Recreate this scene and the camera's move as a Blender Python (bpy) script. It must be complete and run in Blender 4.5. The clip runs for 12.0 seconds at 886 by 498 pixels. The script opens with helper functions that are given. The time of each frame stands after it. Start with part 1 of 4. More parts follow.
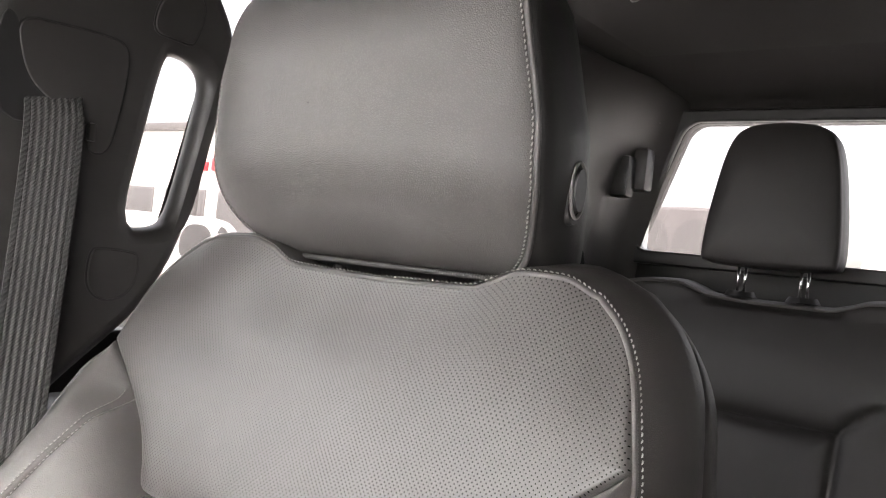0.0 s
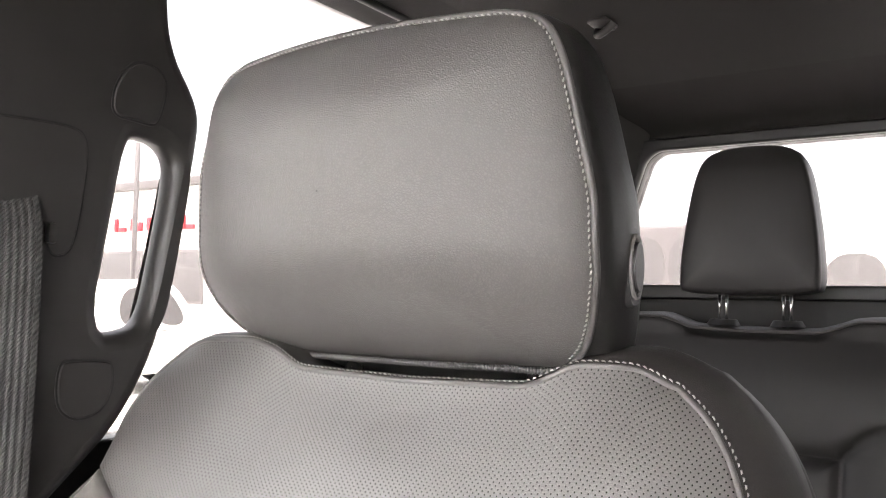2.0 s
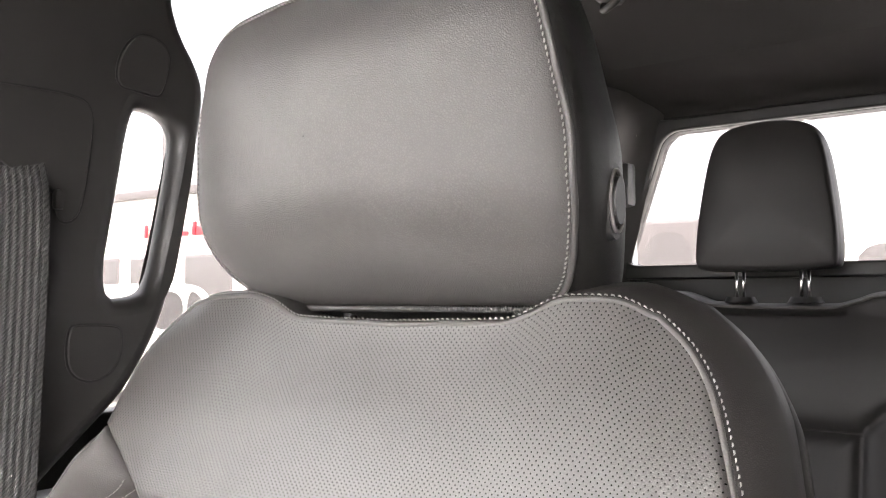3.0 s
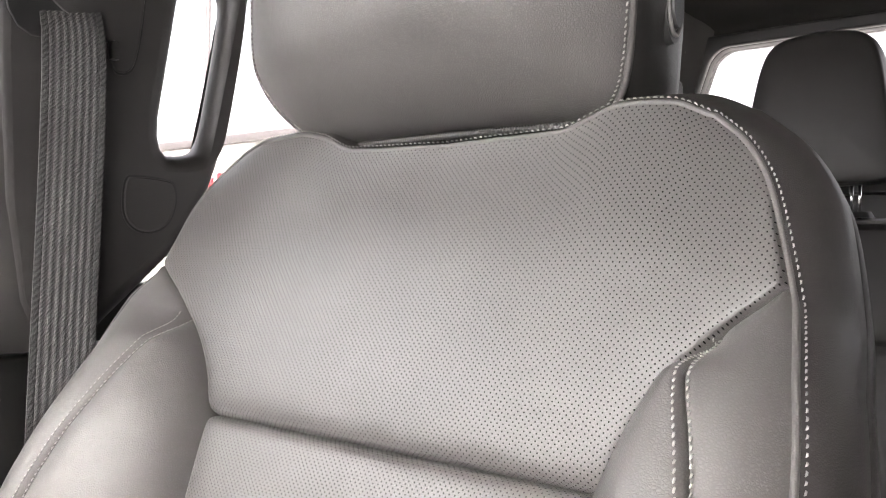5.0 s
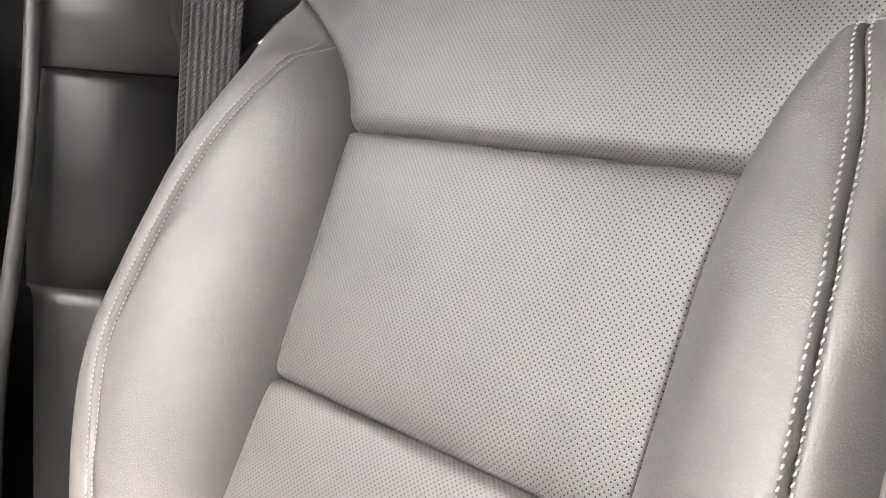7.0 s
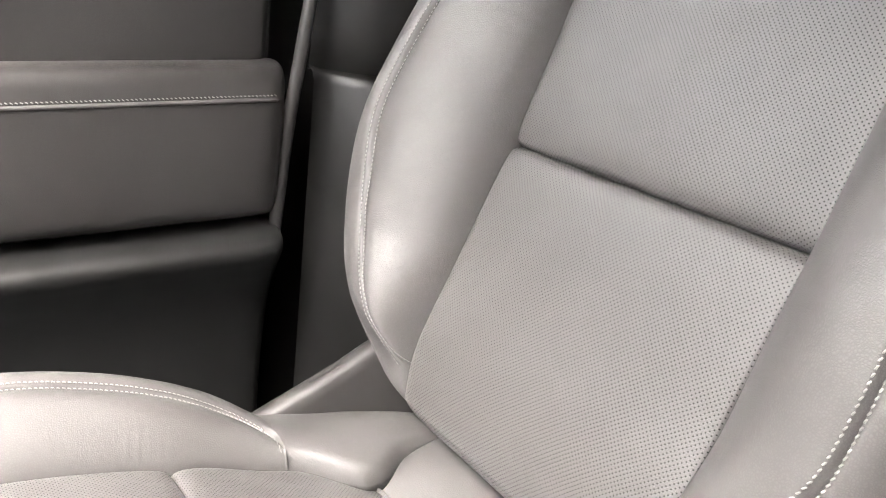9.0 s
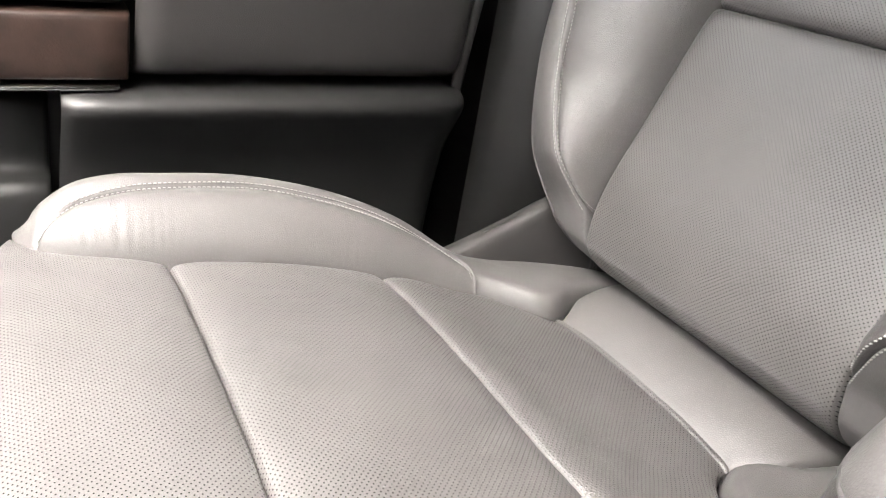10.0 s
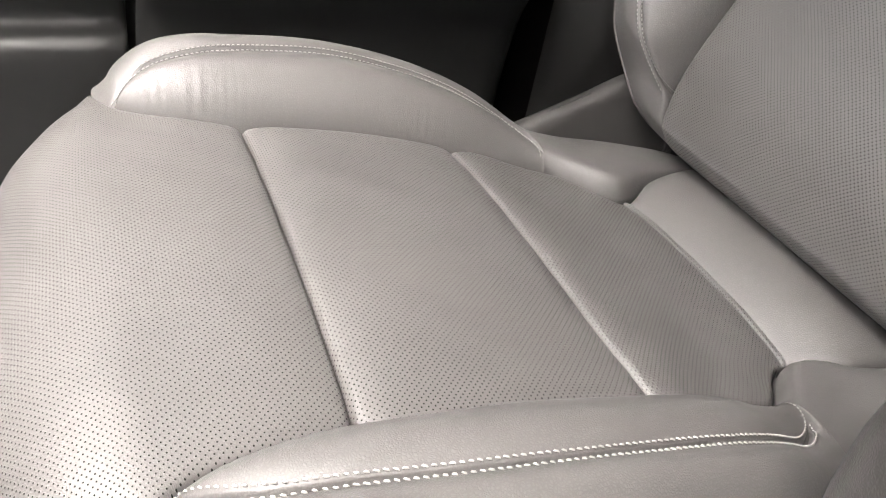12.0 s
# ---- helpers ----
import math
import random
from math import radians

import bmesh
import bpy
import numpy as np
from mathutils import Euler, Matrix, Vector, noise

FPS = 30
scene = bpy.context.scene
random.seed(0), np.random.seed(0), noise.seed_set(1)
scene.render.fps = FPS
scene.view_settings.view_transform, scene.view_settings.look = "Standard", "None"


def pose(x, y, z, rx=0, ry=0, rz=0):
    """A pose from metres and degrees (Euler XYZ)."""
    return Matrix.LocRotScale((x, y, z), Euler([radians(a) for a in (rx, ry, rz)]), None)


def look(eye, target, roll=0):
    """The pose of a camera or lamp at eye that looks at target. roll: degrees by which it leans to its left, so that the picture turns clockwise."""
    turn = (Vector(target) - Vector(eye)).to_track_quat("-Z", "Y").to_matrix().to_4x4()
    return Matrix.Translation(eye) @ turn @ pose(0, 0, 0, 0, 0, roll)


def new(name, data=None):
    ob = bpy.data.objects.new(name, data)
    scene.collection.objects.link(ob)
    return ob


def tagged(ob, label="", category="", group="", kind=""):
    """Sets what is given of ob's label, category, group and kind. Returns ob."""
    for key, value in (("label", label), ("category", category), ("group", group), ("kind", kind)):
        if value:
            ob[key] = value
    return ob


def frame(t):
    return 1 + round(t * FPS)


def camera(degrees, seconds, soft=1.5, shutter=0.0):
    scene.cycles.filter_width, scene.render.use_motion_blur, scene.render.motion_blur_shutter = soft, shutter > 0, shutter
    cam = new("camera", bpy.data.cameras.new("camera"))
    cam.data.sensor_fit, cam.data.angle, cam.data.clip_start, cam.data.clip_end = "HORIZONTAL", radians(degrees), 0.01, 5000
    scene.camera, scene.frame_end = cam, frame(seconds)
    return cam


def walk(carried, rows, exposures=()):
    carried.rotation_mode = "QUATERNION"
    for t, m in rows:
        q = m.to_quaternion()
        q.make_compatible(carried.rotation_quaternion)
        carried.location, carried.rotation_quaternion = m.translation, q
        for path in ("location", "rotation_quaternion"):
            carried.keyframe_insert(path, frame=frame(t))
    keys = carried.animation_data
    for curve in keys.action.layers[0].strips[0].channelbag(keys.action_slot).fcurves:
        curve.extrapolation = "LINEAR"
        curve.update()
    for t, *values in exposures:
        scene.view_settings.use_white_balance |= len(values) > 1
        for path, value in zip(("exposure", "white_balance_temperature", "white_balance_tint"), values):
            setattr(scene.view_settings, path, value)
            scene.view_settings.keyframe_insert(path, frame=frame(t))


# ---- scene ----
cam = camera(56.1, 12.0, soft=1.1)
PATH = [
    (0, (0.407, -0.233, 0.979), (-0.803, 1.359, 1.002), 6.3),
    (0.5, (0.347, -0.224, 1.016), (-0.802, 1.41, 1.117), 2.6),
    (1, (0.306, -0.208, 1.015), (-0.816, 1.444, 1.128), 1.9),
    (1.5, (0.309, -0.209, 1.019), (-0.788, 1.459, 1.146), 1.3),
    (2, (0.319, -0.214, 1.012), (-0.784, 1.45, 1.131), 1.0),
    (2.5, (0.337, -0.214, 0.997), (-0.795, 1.431, 1.111), 0.8),
    (2.7, (0.343, -0.209, 0.989), (-0.799, 1.428, 1.106), 0.4),
    (4.3, (0.344, -0.2, 0.92), (-0.863, 1.392, 1.018), 0.2),
    (4.5, (0.344, -0.201, 0.914), (-0.874, 1.384, 0.983), 0.2),
    (5, (0.337, -0.21, 0.888), (-0.894, 1.367, 0.899), 0.9),
    (5.5, (0.327, -0.216, 0.859), (-0.919, 1.348, 0.808), 1.8),
    (6, (0.32, -0.221, 0.833), (-0.954, 1.314, 0.699), 2.8),
    (6.5, (0.318, -0.229, 0.808), (-0.985, 1.273, 0.597), 4.0),
    (7, (0.325, -0.247, 0.791), (-1.027, 1.19, 0.464), 4.5),
    (7.2, (0.332, -0.261, 0.785), (-1.043, 1.141, 0.408), 4.7),
    (8.8, (0.386, -0.333, 0.735), (-1.147, 0.806, 0.142), 6.8),
    (9.1, (0.402, -0.37, 0.721), (-1.155, 0.708, 0.077), 7.2),
    (9.5, (0.421, -0.413, 0.673), (-1.196, 0.571, 0.028), 8.3),
    (10, (0.419, -0.479, 0.642), (-1.171, 0.462, -0.123), 10.1),
    (10.5, (0.422, -0.479, 0.65), (-1.148, 0.331, -0.288), 11.1),
    (11, (0.42, -0.48, 0.649), (-1.139, 0.303, -0.33), 11.3),
    (11.5, (0.416, -0.478, 0.649), (-1.114, 0.3, -0.378), 11.6),
    (12, (0.415, -0.478, 0.648), (-1.084, 0.302, -0.423), 11.8),
]
walk(cam, [(t, look(eye, target, roll)) for t, eye, target, roll in PATH],
     exposures=[(0.0, 4.1, 6950, 15), (1.0, 4.35, 6950, 15), (2.5, 4.45, 6950, 15), (4.5, 4.48, 6950, 16), (5.5, 4.36, 6850, 16), (6.5, 4.1, 6800, 16), (7.0, 4.14, 6850, 15),
                (9.0, 3.8, 6750, 14), (9.5, 3.6, 6700, 13), (10.6, 2.93, 6700, 13), (12.0, 2.78, 6700, 13)])

# ---- world and sun: a bright overcast day ----
world = bpy.data.worlds.new("world")
scene.world = world
world.use_nodes = True
wn = world.node_tree.nodes
sky = wn.new("ShaderNodeTexSky")
sky.sky_type = "NISHITA"
sky.sun_disc = False
sky.sun_elevation = radians(64.7)
sky.sun_rotation = radians(157.4)
sky.air_density = 1.0
sky.dust_density = 4.0
sky.ozone_density = 0.6
wn["Background"].inputs["Strength"].default_value = 0.15
haze = wn.new("ShaderNodeHueSaturation")
haze.inputs["Saturation"].default_value = 0.22
world.node_tree.links.new(sky.outputs[0], haze.inputs["Color"])
world.node_tree.links.new(haze.outputs[0], wn["Background"].inputs["Color"])
sun_data = bpy.data.lights.new("sun", "SUN")
sun_data.energy = 1.85
sun_data.angle = radians(40)
sun_data.color = (1.0, 0.95, 0.92)
sun = new("sun", sun_data)
sun.matrix_world = look((0.5, -1.2, 2.75), (0, 0, 0.0))


# ---- materials ----
def shader(name):
    m = bpy.data.materials.new(name)
    m.use_nodes = True
    nt = m.node_tree
    return m, nt.nodes, nt.links, nt.nodes["Principled BSDF"]


def mixed(nodes, links, fac, a, b):
    mx = nodes.new("ShaderNodeMix")
    mx.data_type = "RGBA"
    links.new(fac, mx.inputs["Factor"])
    for sock, v in ((mx.inputs["A"], a), (mx.inputs["B"], b)):
        if isinstance(v, tuple):
            sock.default_value = (*v, 1)
        else:
            links.new(v, sock)
    return mx.outputs["Result"]


def noise_node(nodes, links, coord, scale, detail=3.0, rough=0.55):
    n = nodes.new("ShaderNodeTexNoise")
    n.inputs["Scale"].default_value = scale
    n.inputs["Detail"].default_value = detail
    n.inputs["Roughness"].default_value = rough
    links.new(coord, n.inputs["Vector"])
    return n


def maths(nodes, links, op, a, b=None, c=None, clamp=False):
    n = nodes.new("ShaderNodeMath")
    n.operation = op
    n.use_clamp = clamp
    for sock, v in zip(n.inputs, (a, b, c)):
        if v is None:
            continue
        if isinstance(v, (int, float)):
            sock.default_value = v
        else:
            links.new(v, sock)
    return n.outputs[0]


def spread(nodes, links, value, lo, hi):
    r = nodes.new("ShaderNodeMapRange")
    r.inputs["From Min"].default_value = lo
    r.inputs["From Max"].default_value = hi
    links.new(value, r.inputs["Value"])
    return r.outputs[0]


def leather(name, colour, rough=0.42, grain=1000.0, relief=0.25, holes=0.0, wrinkle=0.0, spec=0.5):
    """Grained leather; holes: pitch of the perforation in metres, laid out on the panel's own flat measure."""
    m, nodes, links, bsdf = shader(name)
    tex = nodes.new("ShaderNodeTexCoord")
    at = tex.outputs["Object"]
    big = noise_node(nodes, links, at, 9, 4)
    mid = noise_node(nodes, links, at, 140, 3)
    cell = nodes.new("ShaderNodeTexVoronoi")
    cell.feature = "DISTANCE_TO_EDGE"
    cell.inputs["Scale"].default_value = grain
    warp = nodes.new("ShaderNodeVectorMath")
    warp.operation = "MULTIPLY_ADD"
    links.new(mid.outputs["Color"], warp.inputs[0])
    warp.inputs[1].default_value = (0.004, 0.004, 0.004)
    links.new(at, warp.inputs[2])
    links.new(warp.outputs[0], cell.inputs["Vector"])
    pebble = spread(nodes, links, cell.outputs["Distance"], 0.0, 0.45)
    fine = noise_node(nodes, links, at, grain * 1.3, 1)
    dark = tuple(c * 0.84 for c in colour)
    light = tuple(c * 1.1 for c in colour)
    tint = mixed(nodes, links, spread(nodes, links, big.outputs["Fac"], 0.3, 0.7), dark, light)
    tint = mixed(nodes, links, spread(nodes, links, pebble, 0.0, 0.6), tuple(c * 0.8 for c in colour), tint)
    height = maths(nodes, links, "MULTIPLY_ADD", fine.outputs["Fac"], 0.12, pebble)
    height = maths(nodes, links, "MULTIPLY_ADD", mid.outputs["Fac"], 0.9, height)
    if wrinkle:
        mp = nodes.new("ShaderNodeMapping")
        mp.inputs["Scale"].default_value = (0.4, 1.0, 0.4)
        links.new(at, mp.inputs["Vector"])
        wr = noise_node(nodes, links, mp.outputs[0], 380, 2, 0.5)
        where = spread(nodes, links, noise_node(nodes, links, at, 14, 2).outputs["Fac"], 0.42, 0.62)
        crease = maths(nodes, links, "MULTIPLY", wr.outputs["Fac"], where)
    roughness = maths(nodes, links, "MULTIPLY_ADD", big.outputs["Fac"], 0.14, rough - 0.07)
    if holes:
        uv = nodes.new("ShaderNodeUVMap")
        mp = nodes.new("ShaderNodeMapping")
        mp.inputs["Rotation"].default_value = (0, 0, radians(45))
        mp.inputs["Scale"].default_value = (1 / holes, 1 / holes, 1)
        links.new(uv.outputs[0], mp.inputs["Vector"])
        dots = nodes.new("ShaderNodeTexVoronoi")
        dots.voronoi_dimensions = "2D"
        dots.inputs["Scale"].default_value = 1.0
        dots.inputs["Randomness"].default_value = 0.06
        links.new(mp.outputs[0], dots.inputs["Vector"])
        rim = spread(nodes, links, dots.outputs["Distance"], 0.13, 0.20)
        tint = mixed(nodes, links, rim, tuple(c * 0.12 for c in colour), tint)
        dish = spread(nodes, links, dots.outputs["Distance"], 0.10, 0.30)
        height = maths(nodes, links, "MULTIPLY_ADD", dish, 1.2, height)
        links.new(maths(nodes, links, "MULTIPLY", rim, spec), bsdf.inputs["Specular IOR Level"])
    links.new(tint, bsdf.inputs["Base Color"])
    links.new(roughness, bsdf.inputs["Roughness"])
    if not holes:
        bsdf.inputs["Specular IOR Level"].default_value = spec
    bump = nodes.new("ShaderNodeBump")
    bump.inputs["Strength"].default_value = relief
    bump.inputs["Distance"].default_value = 0.0004
    links.new(height, bump.inputs["Height"])
    if wrinkle:
        fold = nodes.new("ShaderNodeBump")
        fold.inputs["Strength"].default_value = 0.7
        fold.inputs["Distance"].default_value = 0.001 * wrinkle
        links.new(crease, fold.inputs["Height"])
        links.new(fold.outputs[0], bump.inputs["Normal"])
    links.new(bump.outputs[0], bsdf.inputs["Normal"])
    return m


def plain(name, colour, rough=0.5, metal=0.0, grain=0.0, relief=0.15, spec=0.5, vary=0.12, scale=18.0):
    """Moulded plastic, cloth, paint or metal with a fine grain and slow variation."""
    m, nodes, links, bsdf = shader(name)
    tex = nodes.new("ShaderNodeTexCoord")
    at = tex.outputs["Object"]
    big = noise_node(nodes, links, at, scale, 4)
    lo = tuple(c * (1 - vary) for c in colour)
    hi = tuple(min(1, c * (1 + vary)) for c in colour)
    links.new(mixed(nodes, links, spread(nodes, links, big.outputs["Fac"], 0.3, 0.7), lo, hi), bsdf.inputs["Base Color"])
    links.new(maths(nodes, links, "MULTIPLY_ADD", big.outputs["Fac"], 0.16, rough - 0.08), bsdf.inputs["Roughness"])
    bsdf.inputs["Metallic"].default_value = metal
    bsdf.inputs["Specular IOR Level"].default_value = spec
    if grain:
        fine = noise_node(nodes, links, at, grain, 3)
        bump = nodes.new("ShaderNodeBump")
        bump.inputs["Strength"].default_value = relief
        bump.inputs["Distance"].default_value = 0.0005
        links.new(fine.outputs["Fac"], bump.inputs["Height"])
        links.new(bump.outputs[0], bsdf.inputs["Normal"])
    return m


def webbing(name, colour, cord=1.0, bias=190.0):
    """Woven seat belt: lengthwise cords with a fine crosswise weave, on the strap's flat measure."""
    m, nodes, links, bsdf = shader(name)
    uv = nodes.new("ShaderNodeUVMap")
    cords = nodes.new("ShaderNodeTexWave")
    cords.wave_type, cords.bands_direction = "BANDS", "X"
    cords.inputs["Scale"].default_value = 52.0
    cords.inputs["Distortion"].default_value = 0.0
    cords.inputs["Detail Scale"].default_value = 40.0
    links.new(uv.outputs[0], cords.inputs["Vector"])
    weave = nodes.new("ShaderNodeTexWave")
    weave.wave_type, weave.bands_direction = "BANDS", "DIAGONAL"
    weave.inputs["Scale"].default_value = bias
    weave.inputs["Distortion"].default_value = 1.5
    weave.inputs["Detail Scale"].default_value = 60.0
    links.new(uv.outputs[0], weave.inputs["Vector"])
    both = maths(nodes, links, "MULTIPLY_ADD", weave.outputs["Fac"], 0.8, maths(nodes, links, "MULTIPLY", cords.outputs["Fac"], cord))
    tint = mixed(nodes, links, spread(nodes, links, both, 0.2, 1.4), tuple(c * 0.35 for c in colour), tuple(c * 1.5 for c in colour))
    links.new(tint, bsdf.inputs["Base Color"])
    bsdf.inputs["Roughness"].default_value = 0.6
    bump = nodes.new("ShaderNodeBump")
    bump.inputs["Strength"].default_value = 0.8
    bump.inputs["Distance"].default_value = 0.0012
    links.new(both, bump.inputs["Height"])
    links.new(bump.outputs[0], bsdf.inputs["Normal"])
    return m


def clear_glass(name):
    m, nodes, links, bsdf = shader(name)
    bsdf.inputs["Base Color"].default_value = (0.93, 0.95, 0.94, 1)
    bsdf.inputs["Roughness"].default_value = 0.0
    bsdf.inputs["Transmission Weight"].default_value = 1.0
    bsdf.inputs["IOR"].default_value = 1.45
    return m


def privacy_glass(name, tint):
    """Deep-tinted rear glass: lets a share of the light through, with a faint mirror."""
    m, nodes, links, bsdf = shader(name)
    clear = nodes.new("ShaderNodeBsdfTransparent")
    clear.inputs["Color"].default_value = (*tint, 1)
    gloss = nodes.new("ShaderNodeBsdfGlossy")
    gloss.inputs["Roughness"].default_value = 0.0
    mx = nodes.new("ShaderNodeMixShader")
    mx.inputs["Fac"].default_value = 0.04
    links.new(clear.outputs[0], mx.inputs[1])
    links.new(gloss.outputs[0], mx.inputs[2])
    nodes.remove(bsdf)
    links.new(mx.outputs[0], nodes["Material Output"].inputs["Surface"])
    return m


SEAT = (0.078, 0.0745, 0.0725)
M_PERF = leather("perforated_leather", SEAT, 0.37, 700, 0.26, holes=0.0027)
M_LEATHER = leather("smooth_leather", SEAT, 0.52, 640, 0.22)
M_CREASED = leather("creased_leather", SEAT, 0.52, 640, 0.3, wrinkle=0.3)
M_HEAD = leather("pebbled_leather", SEAT, 0.49, 620, 0.5)
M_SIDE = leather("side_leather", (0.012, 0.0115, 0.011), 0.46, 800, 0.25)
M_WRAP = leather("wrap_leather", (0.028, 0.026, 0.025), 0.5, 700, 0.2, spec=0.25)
M_REAR = leather("rear_leather", (0.022, 0.0205, 0.020), 0.5, 700, 0.25)
M_THREAD = plain("light_thread", (0.24, 0.235, 0.225), 0.6, grain=3000, vary=0.15, scale=300)
M_RIB = plain("ribbed_boot", (0.035, 0.034, 0.033), 0.55, grain=1200)
M_TRIM = plain("pillar_plastic", (0.030, 0.0285, 0.0275), 0.37, grain=2200, relief=0.3)
M_TRIM_DARK = plain("dark_plastic", (0.006, 0.0058, 0.0056), 0.36, grain=2200, relief=0.12, spec=0.32)
M_BLACK = plain("black_plastic", (0.012, 0.012, 0.012), 0.4, grain=2000)
M_DOOR = leather("door_skin", (0.030, 0.0282, 0.0272), 0.36, 700, 0.25)
M_DOOR_LOW = plain("door_plastic", (0.009, 0.0088, 0.0086), 0.46, grain=1500, relief=0.35, spec=0.4)
M_WOOD = plain("brown_open_pore_wood", (0.018, 0.0105, 0.008), 0.42, grain=500, relief=0.4, spec=0.3, vary=0.45, scale=40)
M_CHROME = plain("chrome", (0.78, 0.78, 0.77), 0.12, metal=1.0, vary=0.04)
M_CLOTH = plain("headliner_cloth", (0.022, 0.0205, 0.020), 0.9, grain=1800, relief=0.5, spec=0.2)
M_CARPET = plain("carpet", (0.03, 0.03, 0.03), 0.95, grain=900, relief=0.8, spec=0.1)
M_PALE = plain("pale_plastic", (0.16, 0.155, 0.15), 0.5, grain=1500)
M_BELT = webbing("belt_webbing", (0.058, 0.058, 0.057))
M_SELVEDGE = webbing("belt_selvedge", (0.058, 0.058, 0.057), 0.0, 120.0)
M_GLASS = clear_glass("clear_glass")
M_PRIVACY = privacy_glass("privacy_glass", (0.5, 0.5, 0.5))


# ---- builders ----
def part(name, data, material, parent=None, label="", smooth=True):
    """One mesh object from a bmesh or a mesh, under a thing where one is given."""
    if isinstance(data, bmesh.types.BMesh):
        me = bpy.data.meshes.new(name)
        data.to_mesh(me)
        data.free()
    else:
        me = data
    me.materials.clear()
    me.materials.append(material)
    if smooth:
        me.shade_smooth()
    ob = new(name, me)
    ob.parent = parent
    if label:
        ob["label"] = label
    return ob


def empty(name, place, label, category, group="", kind=""):
    ob = new(name)
    ob.empty_display_size = 0.05
    ob.location = place
    return tagged(ob, label, category, group, kind)


def under(ob, parent):
    """Hang ob under parent without moving it."""
    ob.parent = parent
    ob.matrix_parent_inverse = Matrix.Translation(parent.location).inverted()
    return ob


def pchip(points):
    """A smooth monotone curve through (t, value) points."""
    pts = sorted(points)
    t = np.array([p[0] for p in pts], float)
    v = np.array([p[1] for p in pts], float)
    h = np.diff(t)
    s = np.diff(v) / h
    m = np.zeros(len(t))
    for i in range(1, len(t) - 1):
        if s[i - 1] * s[i] > 0:
            a, b = 2 * h[i] + h[i - 1], h[i] + 2 * h[i - 1]
            m[i] = (a + b) / (a / s[i - 1] + b / s[i])
    m[0], m[-1] = s[0], s[-1]

    def f(x):
        x = np.clip(np.asarray(x, float), t[0], t[-1])
        i = np.clip(np.searchsorted(t, x, side="right") - 1, 0, len(h) - 1)
        q = (x - t[i]) / h[i]
        return ((2 * q**3 - 3 * q**2 + 1) * v[i] + (q**3 - 2 * q**2 + q) * h[i] * m[i]
                + (3 * q**2 - 2 * q**3) * v[i + 1] + (q**3 - q**2) * h[i] * m[i + 1])
    return f


def dense(n):
    """n + 1 steps from 0 to 1, closer together at both ends."""
    return 0.5 - 0.5 * np.cos(np.linspace(0, np.pi, n + 1))


def sheet(name, grid, material, parent, label="", uv=None, flip=False, loop=False):
    """A mesh of quads over a grid of points (rows, columns, 3)."""
    g = np.asarray(grid, float)
    r, c = g.shape[:2]
    idx = np.arange(r * c).reshape(r, c)
    if loop:
        idx = np.concatenate([idx, idx[:, :1]], 1)
    a, b, d, e = idx[:-1, :-1], idx[:-1, 1:], idx[1:, 1:], idx[1:, :-1]
    quads = np.stack([a, b, d, e], -1).reshape(-1, 4)
    if flip:
        quads = quads[:, ::-1]
    me = bpy.data.meshes.new(name)
    me.from_pydata(g.reshape(-1, 3).tolist(), [], quads.tolist())
    if uv is not None:
        flat = np.asarray(uv, float).reshape(-1, 2)[quads.reshape(-1)]
        me.uv_layers.new(name="flat").data.foreach_set("uv", flat.ravel())
    return part(name, me, material, parent, label)


def tube_mesh(name, path, radius, sides=8, closed=False):
    """A round cord along a path; radius may vary point by point."""
    p = np.asarray(path, float)
    n = len(p)
    rad = np.broadcast_to(np.asarray(radius, float), (n,))
    tan = np.roll(p, -1, 0) - np.roll(p, 1, 0) if closed else np.gradient(p, axis=0)
    tan /= np.linalg.norm(tan, axis=1)[:, None] + 1e-12
    ref = np.array([0.13, 0.31, 0.94])
    u = np.cross(tan, ref)
    u /= np.linalg.norm(u, axis=1)[:, None] + 1e-12
    w = np.cross(tan, u)
    ang = np.linspace(0, 2 * np.pi, sides, endpoint=False)
    ring = p[:, None] + rad[:, None, None] * (np.cos(ang)[None, :, None] * u[:, None] + np.sin(ang)[None, :, None] * w[:, None])
    idx = np.arange(n * sides).reshape(n, sides)
    idx = np.concatenate([idx, idx[:, :1]], 1)
    if closed:
        idx = np.concatenate([idx, idx[:1]], 0)
    quads = np.stack([idx[:-1, :-1], idx[:-1, 1:], idx[1:, 1:], idx[1:, :-1]], -1).reshape(-1, 4).tolist()
    if not closed:
        quads += [list(range(sides))[::-1], list(range((n - 1) * sides, n * sides))]
    me = bpy.data.meshes.new(name)
    me.from_pydata(ring.reshape(-1, 3).tolist(), [], quads)
    return me


def along(points, step):
    """Evenly spaced places on a line, with the way it runs there."""
    p = np.asarray(points, float)
    seg = np.linalg.norm(np.diff(p, axis=0), axis=1)
    s = np.concatenate([[0], np.cumsum(seg)])
    q = np.arange(step * 0.5, s[-1], step)
    out = np.stack([np.interp(q, s, p[:, k]) for k in range(3)], 1)
    ahead = np.stack([np.interp(q + step * 0.2, s, p[:, k]) for k in range(3)], 1)
    back = np.stack([np.interp(q - step * 0.2, s, p[:, k]) for k in range(3)], 1)
    way = ahead - back
    return out, way / (np.linalg.norm(way, axis=1)[:, None] + 1e-12)


